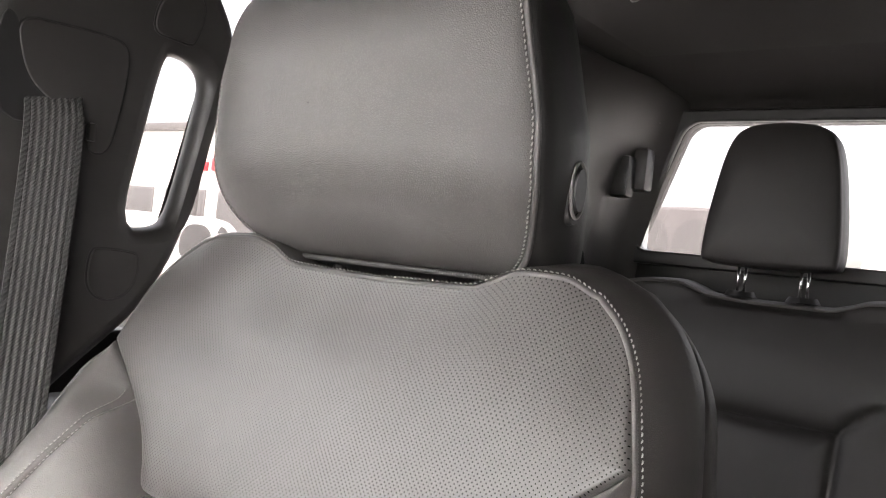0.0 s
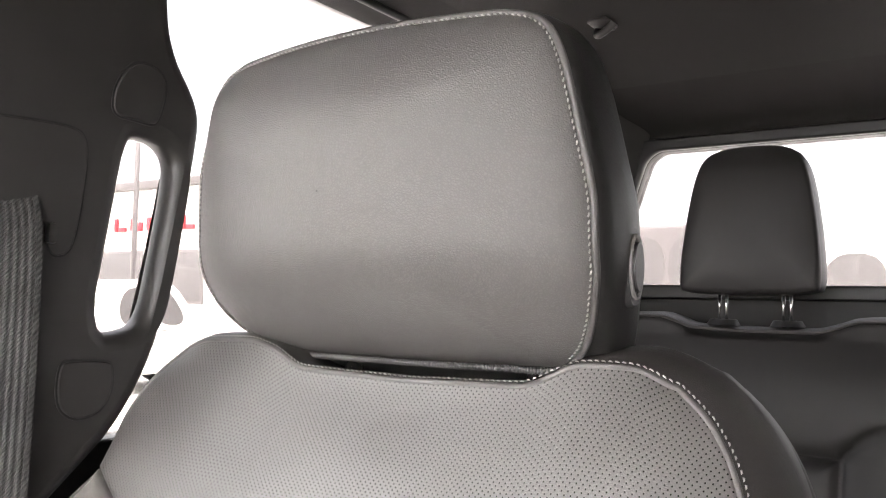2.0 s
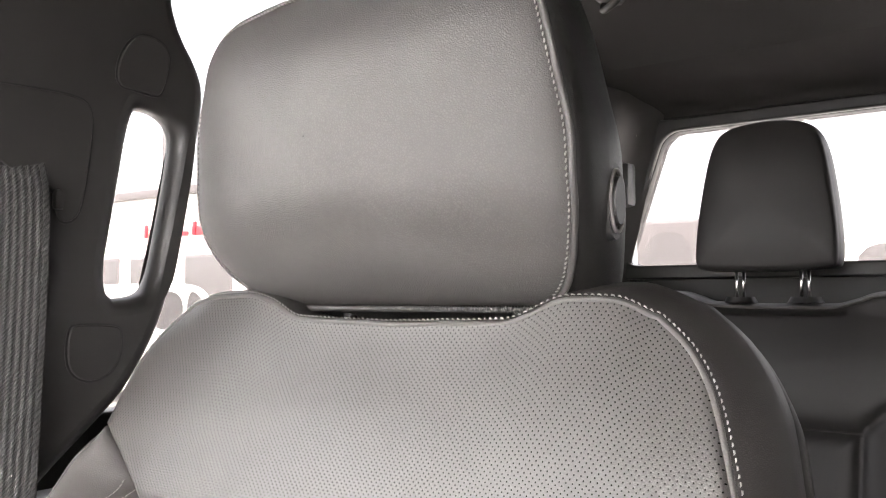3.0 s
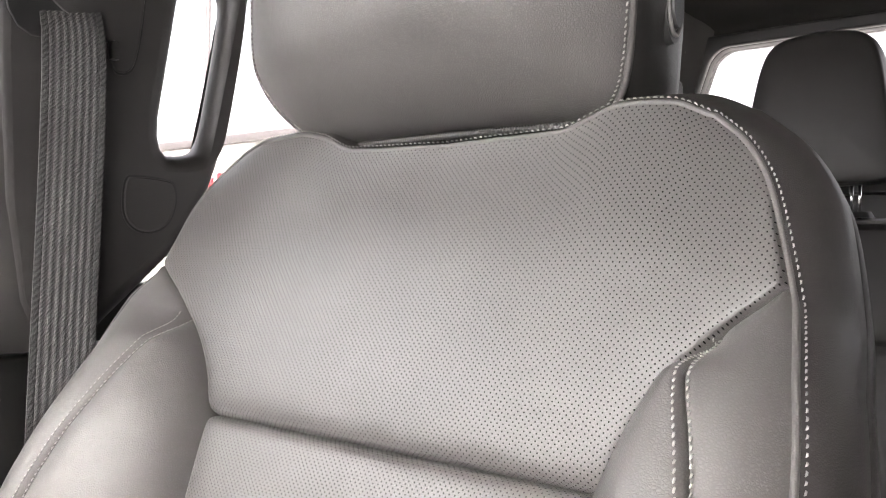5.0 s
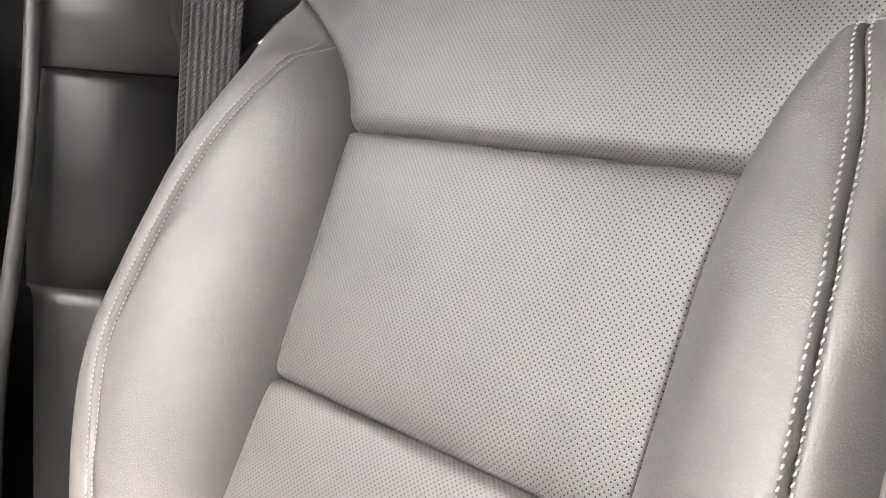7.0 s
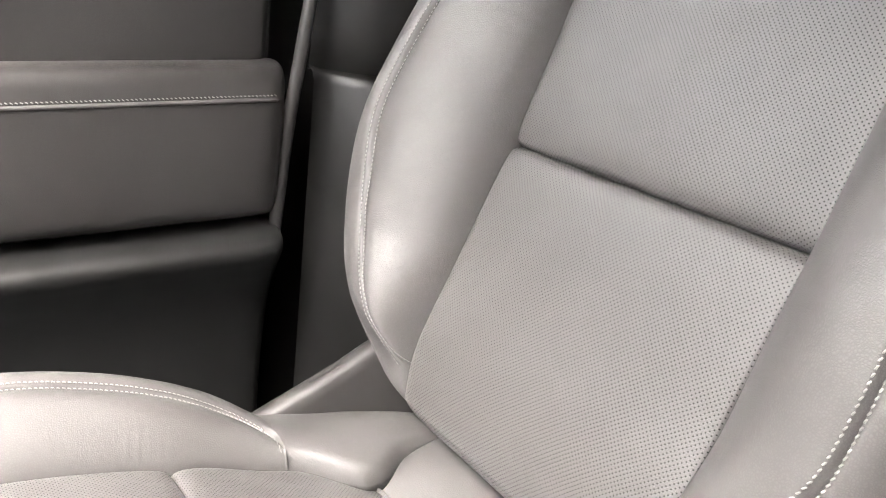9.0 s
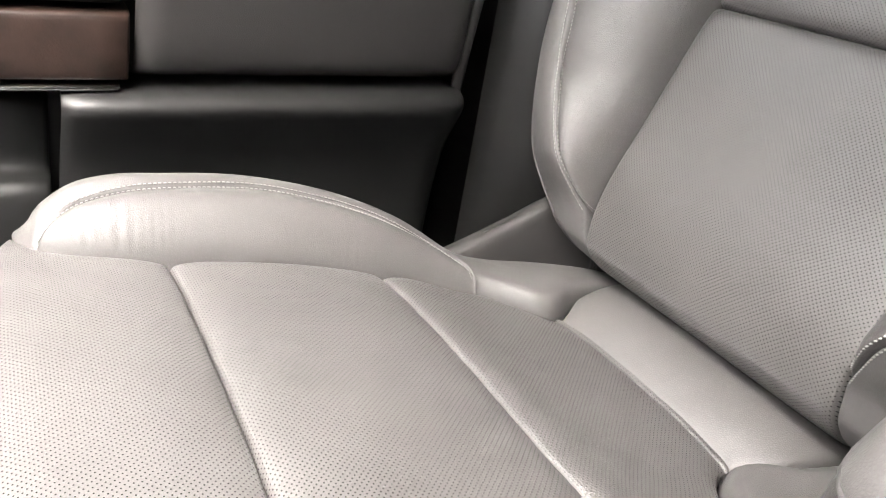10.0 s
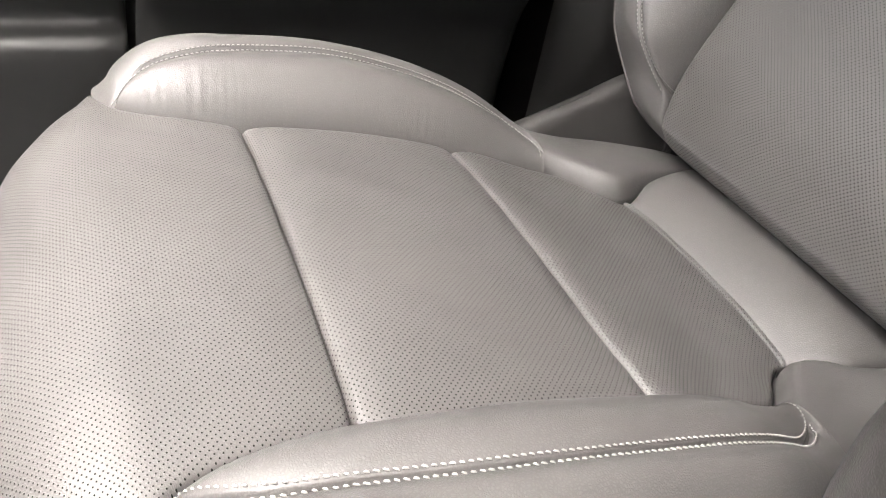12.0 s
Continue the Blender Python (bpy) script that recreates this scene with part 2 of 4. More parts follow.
def stitching(name, points, outward, parent, step=0.0039, length=0.0025, thick=0.00058, slant=0.28, label="pale thread stitches"):
    """A row of separate sewn stitches along a line; outward: the way the leather faces."""
    place, way = along(points, step)
    out = np.asarray(outward, float)
    if out.ndim == 1:
        up = np.repeat(out[None], len(place), 0)
    else:
        src = np.asarray(points, float)
        near = np.argmin(((place[:, None] - src[None]) ** 2).sum(-1), 1)
        up = out[near]
    up = up / (np.linalg.norm(up, axis=1)[:, None] + 1e-12)
    side = np.cross(way, up)
    side /= np.linalg.norm(side, axis=1)[:, None] + 1e-12
    verts, faces = [], []
    ring = [(math.cos(a), math.sin(a)) for a in np.linspace(0, 2 * np.pi, 6, endpoint=False)]
    rows = [(-0.5, 0.45, -0.5), (-0.3, 1.0, 0.25), (0.3, 1.0, 0.25), (0.5, 0.45, -0.5)]
    rng = np.random.RandomState(7)
    for o, t, u, s in zip(place, way, up, side):
        t = t + s * slant * rng.uniform(0.6, 1.4)
        scale = rng.uniform(0.88, 1.1)
        base = len(verts)
        for f, wide, lift in rows:
            mid = o + t * f * length * scale + u * thick * lift
            for cx, cy in ring:
                verts.append(mid + s * cx * thick * wide + u * cy * thick * 0.8 * wide)
        for k in range(3):
            for j in range(6):
                a, b = base + k * 6 + j, base + k * 6 + (j + 1) % 6
                faces.append((a, b, b + 6, a + 6))
        faces.append(tuple(range(base + 5, base - 1, -1)))
        faces.append(tuple(range(base + 18, base + 24)))
    me = bpy.data.meshes.new(name)
    me.from_pydata([tuple(v) for v in verts], [], faces)
    ob = part(name, me, M_THREAD, parent, label)
    ob["kind"] = "stuff"
    return ob


def rounded(points, times=3, closed=True):
    """Corner cutting: a smooth line from a rough one."""
    p = np.asarray(points, float)
    for _ in range(times):
        q = np.roll(p, -1, 0) if closed else p[1:]
        a = p if closed else p[:-1]
        r = np.empty((2 * len(a), p.shape[1]))
        r[0::2] = 0.75 * a + 0.25 * q
        r[1::2] = 0.25 * a + 0.75 * q
        if not closed:
            r = np.concatenate([p[:1], r, p[-1:]])
        p = r
    return p


def plate(name, outlines, thick, bevel, material, parent, place, label="", round_steps=2):
    """A slab cut from closed outlines (the first is its rim, the others are openings), with rounded edges.
    Its own x and y are the outlines', its z the thickness; place: its pose."""
    cu = bpy.data.curves.new(name, "CURVE")
    cu.dimensions = "2D"
    cu.fill_mode = "BOTH"
    cu.extrude = max(thick / 2 - bevel, 0.0001)
    cu.bevel_depth = bevel
    cu.bevel_resolution = round_steps
    cu.offset = -bevel
    for line in outlines:
        sp = cu.splines.new("POLY")
        sp.points.add(len(line) - 1)
        for pt, (x, y) in zip(sp.points, line):
            pt.co = (x, y, 0, 1)
        sp.use_cyclic_u = True
    tmp = bpy.data.objects.new(name, cu)
    scene.collection.objects.link(tmp)
    me = bpy.data.meshes.new_from_object(tmp.evaluated_get(bpy.context.evaluated_depsgraph_get()))
    bpy.data.objects.remove(tmp)
    me.transform(place)
    ob = part(name, me, material, parent, label, smooth=False)
    me.polygons.foreach_set("use_smooth", [True] * len(me.polygons))
    me.set_sharp_from_angle(angle=radians(35))
    return ob


def block(name, lo, hi, bevel, material, parent=None, label="", segments=2):
    """A box with rounded edges between two corners."""
    bm = bmesh.new()
    bmesh.ops.create_cube(bm, size=1)
    lo, hi = Vector(lo), Vector(hi)
    for v in bm.verts:
        v.co = Vector([(lo[k] + hi[k]) / 2 + v.co[k] * (hi[k] - lo[k]) for k in range(3)])
    if bevel:
        bmesh.ops.bevel(bm, geom=bm.edges[:], offset=bevel, segments=segments, profile=0.6, affect="EDGES")
    ob = part(name, bm, material, parent, label)
    ob.data.set_sharp_from_angle(angle=radians(40))
    return ob


# the plane y, z seen from inside the cabin: plate x is y, plate y is z
SIDE_PLANE = Matrix(((0, 0, 1, 0), (1, 0, 0, 0), (0, 1, 0, 0), (0, 0, 0, 1)))
# the plane x, z: plate x is x, plate y is z
BACK_PLANE = Matrix(((1, 0, 0, 0), (0, 0, -1, 0), (0, 1, 0, 0), (0, 0, 0, 1)))


# ---- front passenger seat ----
front_seat = empty("front_seat", (0, -0.2, 0.0), "grey leather bucket seat with pale contrast stitching and perforated panels", "car seat")


def seat_part(ob):
    return under(ob, front_seat)


RECLINE = radians(21)
BN = np.array([0, -math.cos(RECLINE), math.sin(RECLINE)])      # the way the backrest faces
b_y = pchip([(0.33, 0.060), (0.342, 0.034), (0.358, 0.014), (0.375, 0.005), (0.40, 0.007), (0.50, 0.046), (0.597, 0.086), (0.68, 0.118), (0.769, 0.149), (0.87, 0.187), (0.93, 0.208), (0.985, 0.226)])
b_w = pchip([(0.33, 0.136), (0.40, 0.139), (0.50, 0.141), (0.60, 0.142), (0.70, 0.143), (0.76, 0.148), (0.79, 0.157), (0.82, 0.172), (0.84, 0.187), (0.855, 0.202), (0.868, 0.217), (0.876, 0.2245)])
b_sewn = pchip([(0.33, 0.1365), (0.395, 0.1395), (0.41, 0.15), (0.43, 0.166), (0.46, 0.188), (0.51, 0.212), (0.6, 0.219), (0.7, 0.215), (0.77, 0.207), (0.82, 0.204), (0.855, 0.2025), (0.876, 0.2247)])


b_move_left = pchip([(0.33, 0.004), (0.45, 0.002), (0.52, 0.010), (0.59, 0.016), (0.65, 0.013), (0.70, 0.008), (0.74, 0.002), (0.77, -0.004), (0.80, -0.0105), (0.83, -0.019), (0.876, -0.034)])
b_move_right = pchip([(0.33, 0.019), (0.60, 0.019), (0.65, 0.0145), (0.70, 0.0118), (0.75, 0.0113), (0.775, 0.009), (0.80, 0.0025), (0.83, -0.0075), (0.876, -0.014)])


def b_d(z, side):
    """Half width of the sewn line between inner and outer bolster; the two sides differ a little."""
    f = np.clip((0.875 - z) / 0.06, 0, 1) * np.clip((z - 0.43) / 0.06, 0, 1)
    move = np.where(np.asarray(side) < 0, b_move_left(z), b_move_right(z))
    return np.where(z > 0.853, b_w(z) + 0.0003, np.maximum(b_sewn(z) + move * f, b_w(z) + 0.0003))


b_W = pchip([(0.33, 0.175), (0.37, 0.200), (0.40, 0.222), (0.43, 0.243), (0.48, 0.259), (0.55, 0.264), (0.65, 0.262), (0.76, 0.252), (0.80, 0.245), (0.842, 0.235), (0.876, 0.2250), (0.91, 0.215), (0.937, 0.205), (0.96, 0.191), (0.98, 0.170)])
b_nd = pchip([(0.33, -0.01), (0.395, 0.006), (0.41, 0.022), (0.43, 0.042), (0.51, 0.066), (0.60, 0.080), (0.70, 0.076), (0.77, 0.059), (0.82, 0.043), (0.855, 0.026), (0.876, 0.004)])
b_nW = pchip([(0.33, -0.03), (0.37, -0.02), (0.42, 0.006), (0.50, 0.034), (0.60, 0.052), (0.70, 0.050), (0.77, 0.038), (0.84, 0.018), (0.876, 0.002), (0.93, -0.008), (0.98, -0.012)])
b_drop = pchip([(0.33, 0.0), (0.74, 0.0), (0.77, 0.002), (0.80, 0.008), (0.82, 0.0145), (0.845, 0.024), (0.876, 0.0)])
b_top = pchip([(0.0, 0.960), (0.085, 0.962), (0.125, 0.977), (0.15, 0.978), (0.172, 0.971)])
b_top_left = pchip([(0.0, 0.960), (0.085, 0.962), (0.122, 0.975), (0.15, 0.980), (0.195, 0.980), (0.225, 0.975), (0.262, 0.970)])
B_SEAMS = (0.5975, 0.774)


def cut(dist, depth, reach):
    return -depth * np.exp(-np.abs(dist) / reach)


def welt(dist):
    """The channel between two sewn rows, with a low ridge along its middle."""
    return -0.0026 * np.exp(-((np.abs(dist) - 0.0011) / 0.00065) ** 2) - 0.0012 * np.exp(-((dist / 0.0021) ** 4))


def pucker(run, lo, hi, off, reach, period):
    """Short gathers across a seam between lo and hi, dying away from it."""
    here = np.exp(-(((run - 0.5 * (lo + hi)) / (0.42 * (hi - lo))) ** 4)) * np.exp(-np.abs(off) / reach)
    wave = np.sin(run * 2 * np.pi / period + 2.1 * np.sin(run * 97)) * (0.6 + 0.4 * np.sin(run * 211 + 1))
    return 0.0015 * here * np.where(wave > 0, wave * 0.6, wave)


def hem(dist):
    """The panel's own side of a crease: a tight turn-in."""
    return cut(dist, 0.006, 0.0026) + cut(dist, 0.008, 0.0010)


def crease(dist):
    return cut(dist, 0.010, 0.0045) + cut(dist, 0.008, 0.0014)


def back_n(x, z):
    """How far the leather stands off the backrest's plane."""
    a = np.abs(x)
    w, d, W = b_w(z), b_d(z, x), b_W(z)
    upper = np.clip((z - 0.80) / 0.178, 0, 1)
    upper = upper * upper * (3 - 2 * upper)
    w = np.where(z > 0.876, W, w)
    q = np.clip(a / w, 0, 1)
    ins = 0.005 * (1 - q**4) + 0.004 * q**2 * (1 - upper)
    ins = ins + hem(w - a) * (1 - upper)
    for s in B_SEAMS:
        ins = ins + cut(z - s, 0.010, 0.0019) - 0.0055 * np.exp(-np.abs(z - s) / 0.014)
    ins = ins + (b_nW(z) * upper) * q**4 - 0.010 * upper**3 * (1 - 0.5 * q)
    s1 = np.clip((a - w) / np.maximum(d - w, 1e-4), 0, 1)
    left = (x < 0) * np.clip((0.875 - z) / 0.06, 0, 1) * np.clip((z - 0.43) / 0.06, 0, 1)
    nd, nW = b_nd(z) * (1 - 0.10 * left) - (x < 0) * b_drop(z), b_nW(z)
    wide = np.clip((d - w) / 0.06, 0, 1)
    brim = 0.004 * (1 - upper) - 0.018 * (1 - upper) + b_nW(z) * upper - 0.005 * upper**3
    tip = np.clip(1 - (d - w) / 0.024, 0, 1)
    tip = tip * tip * (3 - 2 * tip) * np.clip((z - 0.7) / 0.1, 0, 1)
    fall = tip * (brim - nd + 0.008)
    inner = (nd + fall) * np.sin(0.5 * np.pi * s1) ** 0.64 + (0.009 - 0.006 * left) * wide * np.sin(np.pi * s1) + crease(a - w) + cut(a - d, 0.0068, 0.0014)
    inner = inner + pucker(z, 0.62, 0.75, a - w, 0.016, 0.010)
    s2 = np.clip((a - d) / np.maximum(W - d, 1e-4), 0, 1)
    outer = nd + (nW - nd) * s2 ** (1.7 + 0.6 * left) + (0.004 + 0.003 * left) * np.sin(np.pi * s2) + cut(a - d, 0.0068, 0.0014) + cut(W - a, 0.002, 0.004)
    outer = outer + fall * np.exp(-np.abs(a - d) / 0.018)
    n = np.where(a <= w, ins, np.where(a <= d, inner, outer))
    return n + 0.0003 * np.sin(31 * x + 7 * z) * np.sin(43 * z + 3) + 0.0002 * np.sin(90 * x - 60 * z)


def back_at(x, z, lift=0.0):
    x, z = np.broadcast_arrays(np.asarray(x, float), np.asarray(z, float))
    n = back_n(x, z) + lift
    a, W = np.abs(x), b_W(z)
    low = 0.84 - 0.34 * np.clip((z - 0.72) / 0.12, 0, 1)
    out = np.clip((a - low * W) / ((1 - low) * W), 0, 1)
    inn = np.clip(a / 0.14, 0, 1) ** 2 * np.clip((0.90 - z) / 0.1, 0, 1)
    x = x + np.where(x < 0, -0.012 - 0.011 * np.exp(-((z - 0.56) / 0.09) ** 2) - 0.046 * np.exp(-((z - 0.942) / 0.085) ** 2) - 0.012 * np.exp(-((z - 0.84) / 0.04) ** 2), 0.002 - 0.013 * np.exp(-((z - 0.66) / 0.13) ** 2)) * out + np.where(x < 0, -0.006, 0.002) * inn
    zt = np.where(z > 0.88, 0.88 + (z - 0.88) / 0.098 * (np.where(x < 0, b_top_left(np.abs(x)), b_top(np.abs(x))) - 0.88), z)
    return np.stack([x, b_y(zt) + n * BN[1], zt + n * BN[2]], -1)


def steps(marks, counts):
    out = [np.array([marks[0]])]
    for a, b, n in zip(marks[:-1], marks[1:], counts):
        out.append(a + (b - a) * dense(n)[1:])
    return np.concatenate(out)


def beside(u, v, gap):
    """A line moved sideways by gap in the plane of u and v, evenly resampled."""
    run = np.concatenate([[0], np.cumsum(np.hypot(np.diff(u), np.diff(v)))])
    q = np.linspace(0, run[-1], 220)
    u, v = np.interp(q, run, u), np.interp(q, run, v)
    for _ in range(30):
        u[1:-1] = (u[:-2] + u[1:-1] + u[2:]) / 3
        v[1:-1] = (v[:-2] + v[1:-1] + v[2:]) / 3
    du, dv = np.gradient(u), np.gradient(v)
    m = np.hypot(du, dv) + 1e-9
    return u + gap * dv / m, v - gap * du / m


def flat_uv(grid):
    """The panel's flat measure in metres: x across, length along the leather upwards."""
    g = np.asarray(grid)
    mid = g[:, g.shape[1] // 2]
    run = np.concatenate([[0], np.cumsum(np.linalg.norm(np.diff(mid, axis=0), axis=1))])
    return np.stack([g[..., 0], np.broadcast_to(run[:, None], g.shape[:2])], -1)


def back_panel(name, rows, left, right, cols, material, label):
    z = rows[:, None]
    x = left(rows)[:, None] + (right(rows) - left(rows))[:, None] * dense(cols)[None]
    g = back_at(x, np.broadcast_to(z, x.shape))
    return seat_part(sheet(name, g, material, None, label, uv=flat_uv(g)))


def b_edge(z):
    return np.where(z > 0.876, b_W(z), b_w(z))


back_panel("backrest_upper_panel", steps([0.774, 0.876, 0.978], [44, 40]), lambda z: -b_edge(z), b_edge, 130, M_PERF, "perforated grey leather upper panel")
back_panel("backrest_middle_panel", steps([0.5975, 0.774], [56]), lambda z: -b_edge(z), b_edge, 110, M_PERF, "perforated grey leather middle panel")
back_panel("backrest_lower_panel", steps([0.33, 0.5975], [60]), lambda z: -b_edge(z), b_edge, 110, M_PERF, "perforated grey leather lower panel")
for side in (-1, 1):
    rows = steps([0.36, 0.855], [200])
    back_panel("backrest_bolster", rows, lambda z: side * b_w(z), lambda z: side * b_d(z, side), 54, M_CREASED, "puffed inner bolster in smooth grey leather")
    rows = steps([0.34, 0.876], [120])
    back_panel("backrest_outer_bolster", rows, lambda z: side * b_d(z, side), lambda z: side * b_W(z), 44, M_LEATHER, "smooth outer bolster strip in grey leather")
    zz = np.linspace(0.400, 0.850, 700)
    zz = zz[(b_d(zz, side) - b_w(zz) > 0.002) | (zz < 0.5)]
    for off in (-0.0032, 0.0032):
        u, v = beside(b_d(zz, side), zz, off)
        seat_part(stitching("stitching", back_at(side * u, v, 0.0010), BN + np.array([side * 0.35, 0, 0]), None))

# the rim of the backrest, up one side, over the top and down the other
zz = np.linspace(0.345, 0.978, 150)
tt = np.linspace(-1, 1, 90)[1:-1] * b_W(0.978)
rim = np.concatenate([back_at(-b_W(zz), zz), back_at(tt, np.full(len(tt), 0.978)), back_at(b_W(zz[::-1]), zz[::-1])])
way = np.gradient(rim, axis=0)
way /= np.linalg.norm(way, axis=1)[:, None]
BACKWARD = np.array([0, math.cos(RECLINE), -math.sin(RECLINE)])
rim_out = np.cross(way, np.array([0, -1.0, 0.3]))
rim_out /= np.linalg.norm(rim_out, axis=1)[:, None]
if rim_out[len(rim_out) // 2][2] < 0:
    rim_out = -rim_out
for _ in range(6):
    rim_out = (np.roll(rim_out, 1, 0) + rim_out + np.roll(rim_out, -1, 0)) / 3
wrap_shape = [(0.0, 0.0), (0.003, 0.0042), (0.008, 0.0088), (0.02, 0.014), (0.036, 0.018), (0.048, 0.0195), (0.0535, 0.018), (0.055, 0.0155),
              (0.0565, 0.018), (0.063, 0.0195), (0.08, 0.018), (0.10, 0.012), (0.118, 0.0), (0.128, -0.015)]
bulge = np.ones(len(rim))
bulge[:30] = np.linspace(0.3, 1, 30)
bulge[-30:] = np.linspace(1, 0.3, 30)
bulge *= 1 - 0.35 * np.clip((0.125 - np.abs(rim[:, 0])) / 0.03, 0, 1) * (rim[:, 2] > 0.9)
full = 0.009 * np.clip((rim[:, 0] - 0.05) / 0.1, 0, 1) * np.clip((rim[:, 2] - 0.84) / 0.08, 0, 1)
wrap = np.stack([rim + BACKWARD * b + rim_out * (e * bulge + full * min(max((b - 0.010) / 0.03, 0.0), 1.0))[:, None] for b, e in wrap_shape])
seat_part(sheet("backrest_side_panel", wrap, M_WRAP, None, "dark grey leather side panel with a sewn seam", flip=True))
seat_part(part("piping", tube_mesh("piping", rim + BACKWARD * 0.001 + rim_out * 0.0006, 0.0021, 8), M_LEATHER, None, "grey leather piping along the rim"))
over = np.clip(rim_out[:, 2:3], 0, 1) ** 2
line = rim + BACKWARD * (0.003 - 0.0038 * over) + rim_out * (0.0046 - 0.0013 * over)
seat_part(stitching("stitching", line[20:-20], (rim_out - (0.35 + 0.65 * over) * BACKWARD)[20:-20], None))
shell = np.stack([wrap[-1] * (1 - k) + np.array([0, 0.36, 0.66]) * k + BACKWARD * 0.02 * math.sin(k * 1.5) for k in np.linspace(0, 0.97, 12)])
seat_part(sheet("backrest_shell", shell, M_SIDE, None, "dark grey back shell", flip=True))

# ---- seat cushion ----
c_prof = np.array([(0.075, 0.324), (0.045, 0.327), (0.01, 0.326), (-0.04, 0.3215), (-0.098, 0.3235), (-0.195, 0.345), (-0.285, 0.358), (-0.368, 0.364),
                   (-0.42, 0.3665), (-0.462, 0.3655), (-0.493, 0.358), (-0.515, 0.344), (-0.530, 0.324), (-0.5385, 0.295), (-0.540, 0.26), (-0.535, 0.21)])
c_len = np.concatenate([[0], np.cumsum(np.linalg.norm(np.diff(c_prof, axis=0), axis=1))])
c_y, c_z = pchip(list(zip(c_len, c_prof[:, 0]))), pchip(list(zip(c_len, c_prof[:, 1])))


def run_at(y):
    """Length along the cushion's top, from its rear, at which it reaches y."""
    s = np.linspace(0, c_len[12], 900)
    return float(s[np.argmin(np.abs(c_y(s) - y))])


def by_y(pairs, tail=()):
    return pchip([(run_at(y), v) for y, v in pairs] + list(tail))


C1, C2, C3 = run_at(-0.368), run_at(-0.195), run_at(-0.036)
JOIN, FLARE = run_at(-0.098), run_at(-0.489)
c_W = by_y([(0.075, 0.225), (0.0, 0.238), (-0.06, 0.25), (-0.15, 0.258), (-0.30, 0.267), (-0.38, 0.270), (-0.42, 0.272), (-0.45, 0.270), (-0.47, 0.266), (-0.489, 0.259)], [(c_len[12], 0.243), (c_len[13], 0.234), (c_len[15], 0.226)])
c_w = by_y([(0.075, 0.14), (0.0, 0.130), (-0.030, 0.113), (-0.042, 0.112), (-0.06, 0.124), (-0.08, 0.142), (-0.098, 0.152), (-0.14, 0.155), (-0.195, 0.156), (-0.368, 0.161), (-0.42, 0.168), (-0.450, 0.179), (-0.462, 0.191), (-0.470, 0.206), (-0.480, 0.230), (-0.489, 0.2625)])
c_sewn = by_y([(0.075, 0.141), (0.0, 0.131), (-0.042, 0.113), (-0.098, 0.1525), (-0.0988, 0.160), (-0.1005, 0.168), (-0.104, 0.177), (-0.109, 0.185), (-0.117, 0.193), (-0.129, 0.2005), (-0.150, 0.2075), (-0.23, 0.218), (-0.30, 0.222), (-0.38, 0.217), (-0.42, 0.210), (-0.445, 0.197), (-0.458, 0.186), (-0.462, 0.1885), (-0.489, 0.2507)])


def c_d(s):
    return np.where((s < JOIN) | (s > run_at(-0.462)), c_w(s) + 0.0003, np.maximum(c_sewn(s), c_w(s) + 0.0003))


c_nd = by_y([(0.075, 0.0), (-0.042, 0.008), (-0.098, 0.011), (-0.13, 0.018), (-0.165, 0.025), (-0.23, 0.034), (-0.30, 0.038), (-0.38, 0.034), (-0.42, 0.026), (-0.445, 0.015), (-0.458, 0.003), (-0.462, -0.003), (-0.489, -0.004)])
c_nW = by_y([(0.075, -0.03), (-0.05, -0.012), (-0.15, -0.004), (-0.30, 0.004), (-0.39, 0.0), (-0.43, -0.004), (-0.46, -0.012), (-0.489, -0.020)], [(c_len[13], -0.028), (c_len[15], -0.028)])

c_hump = by_y([(0.075, 0.0), (-0.098, 0.006), (-0.16, 0.011), (-0.36, 0.012), (-0.42, 0.0135), (-0.45, 0.011), (-0.462, 0.006), (-0.475, 0.0015), (-0.489, 0.0)])


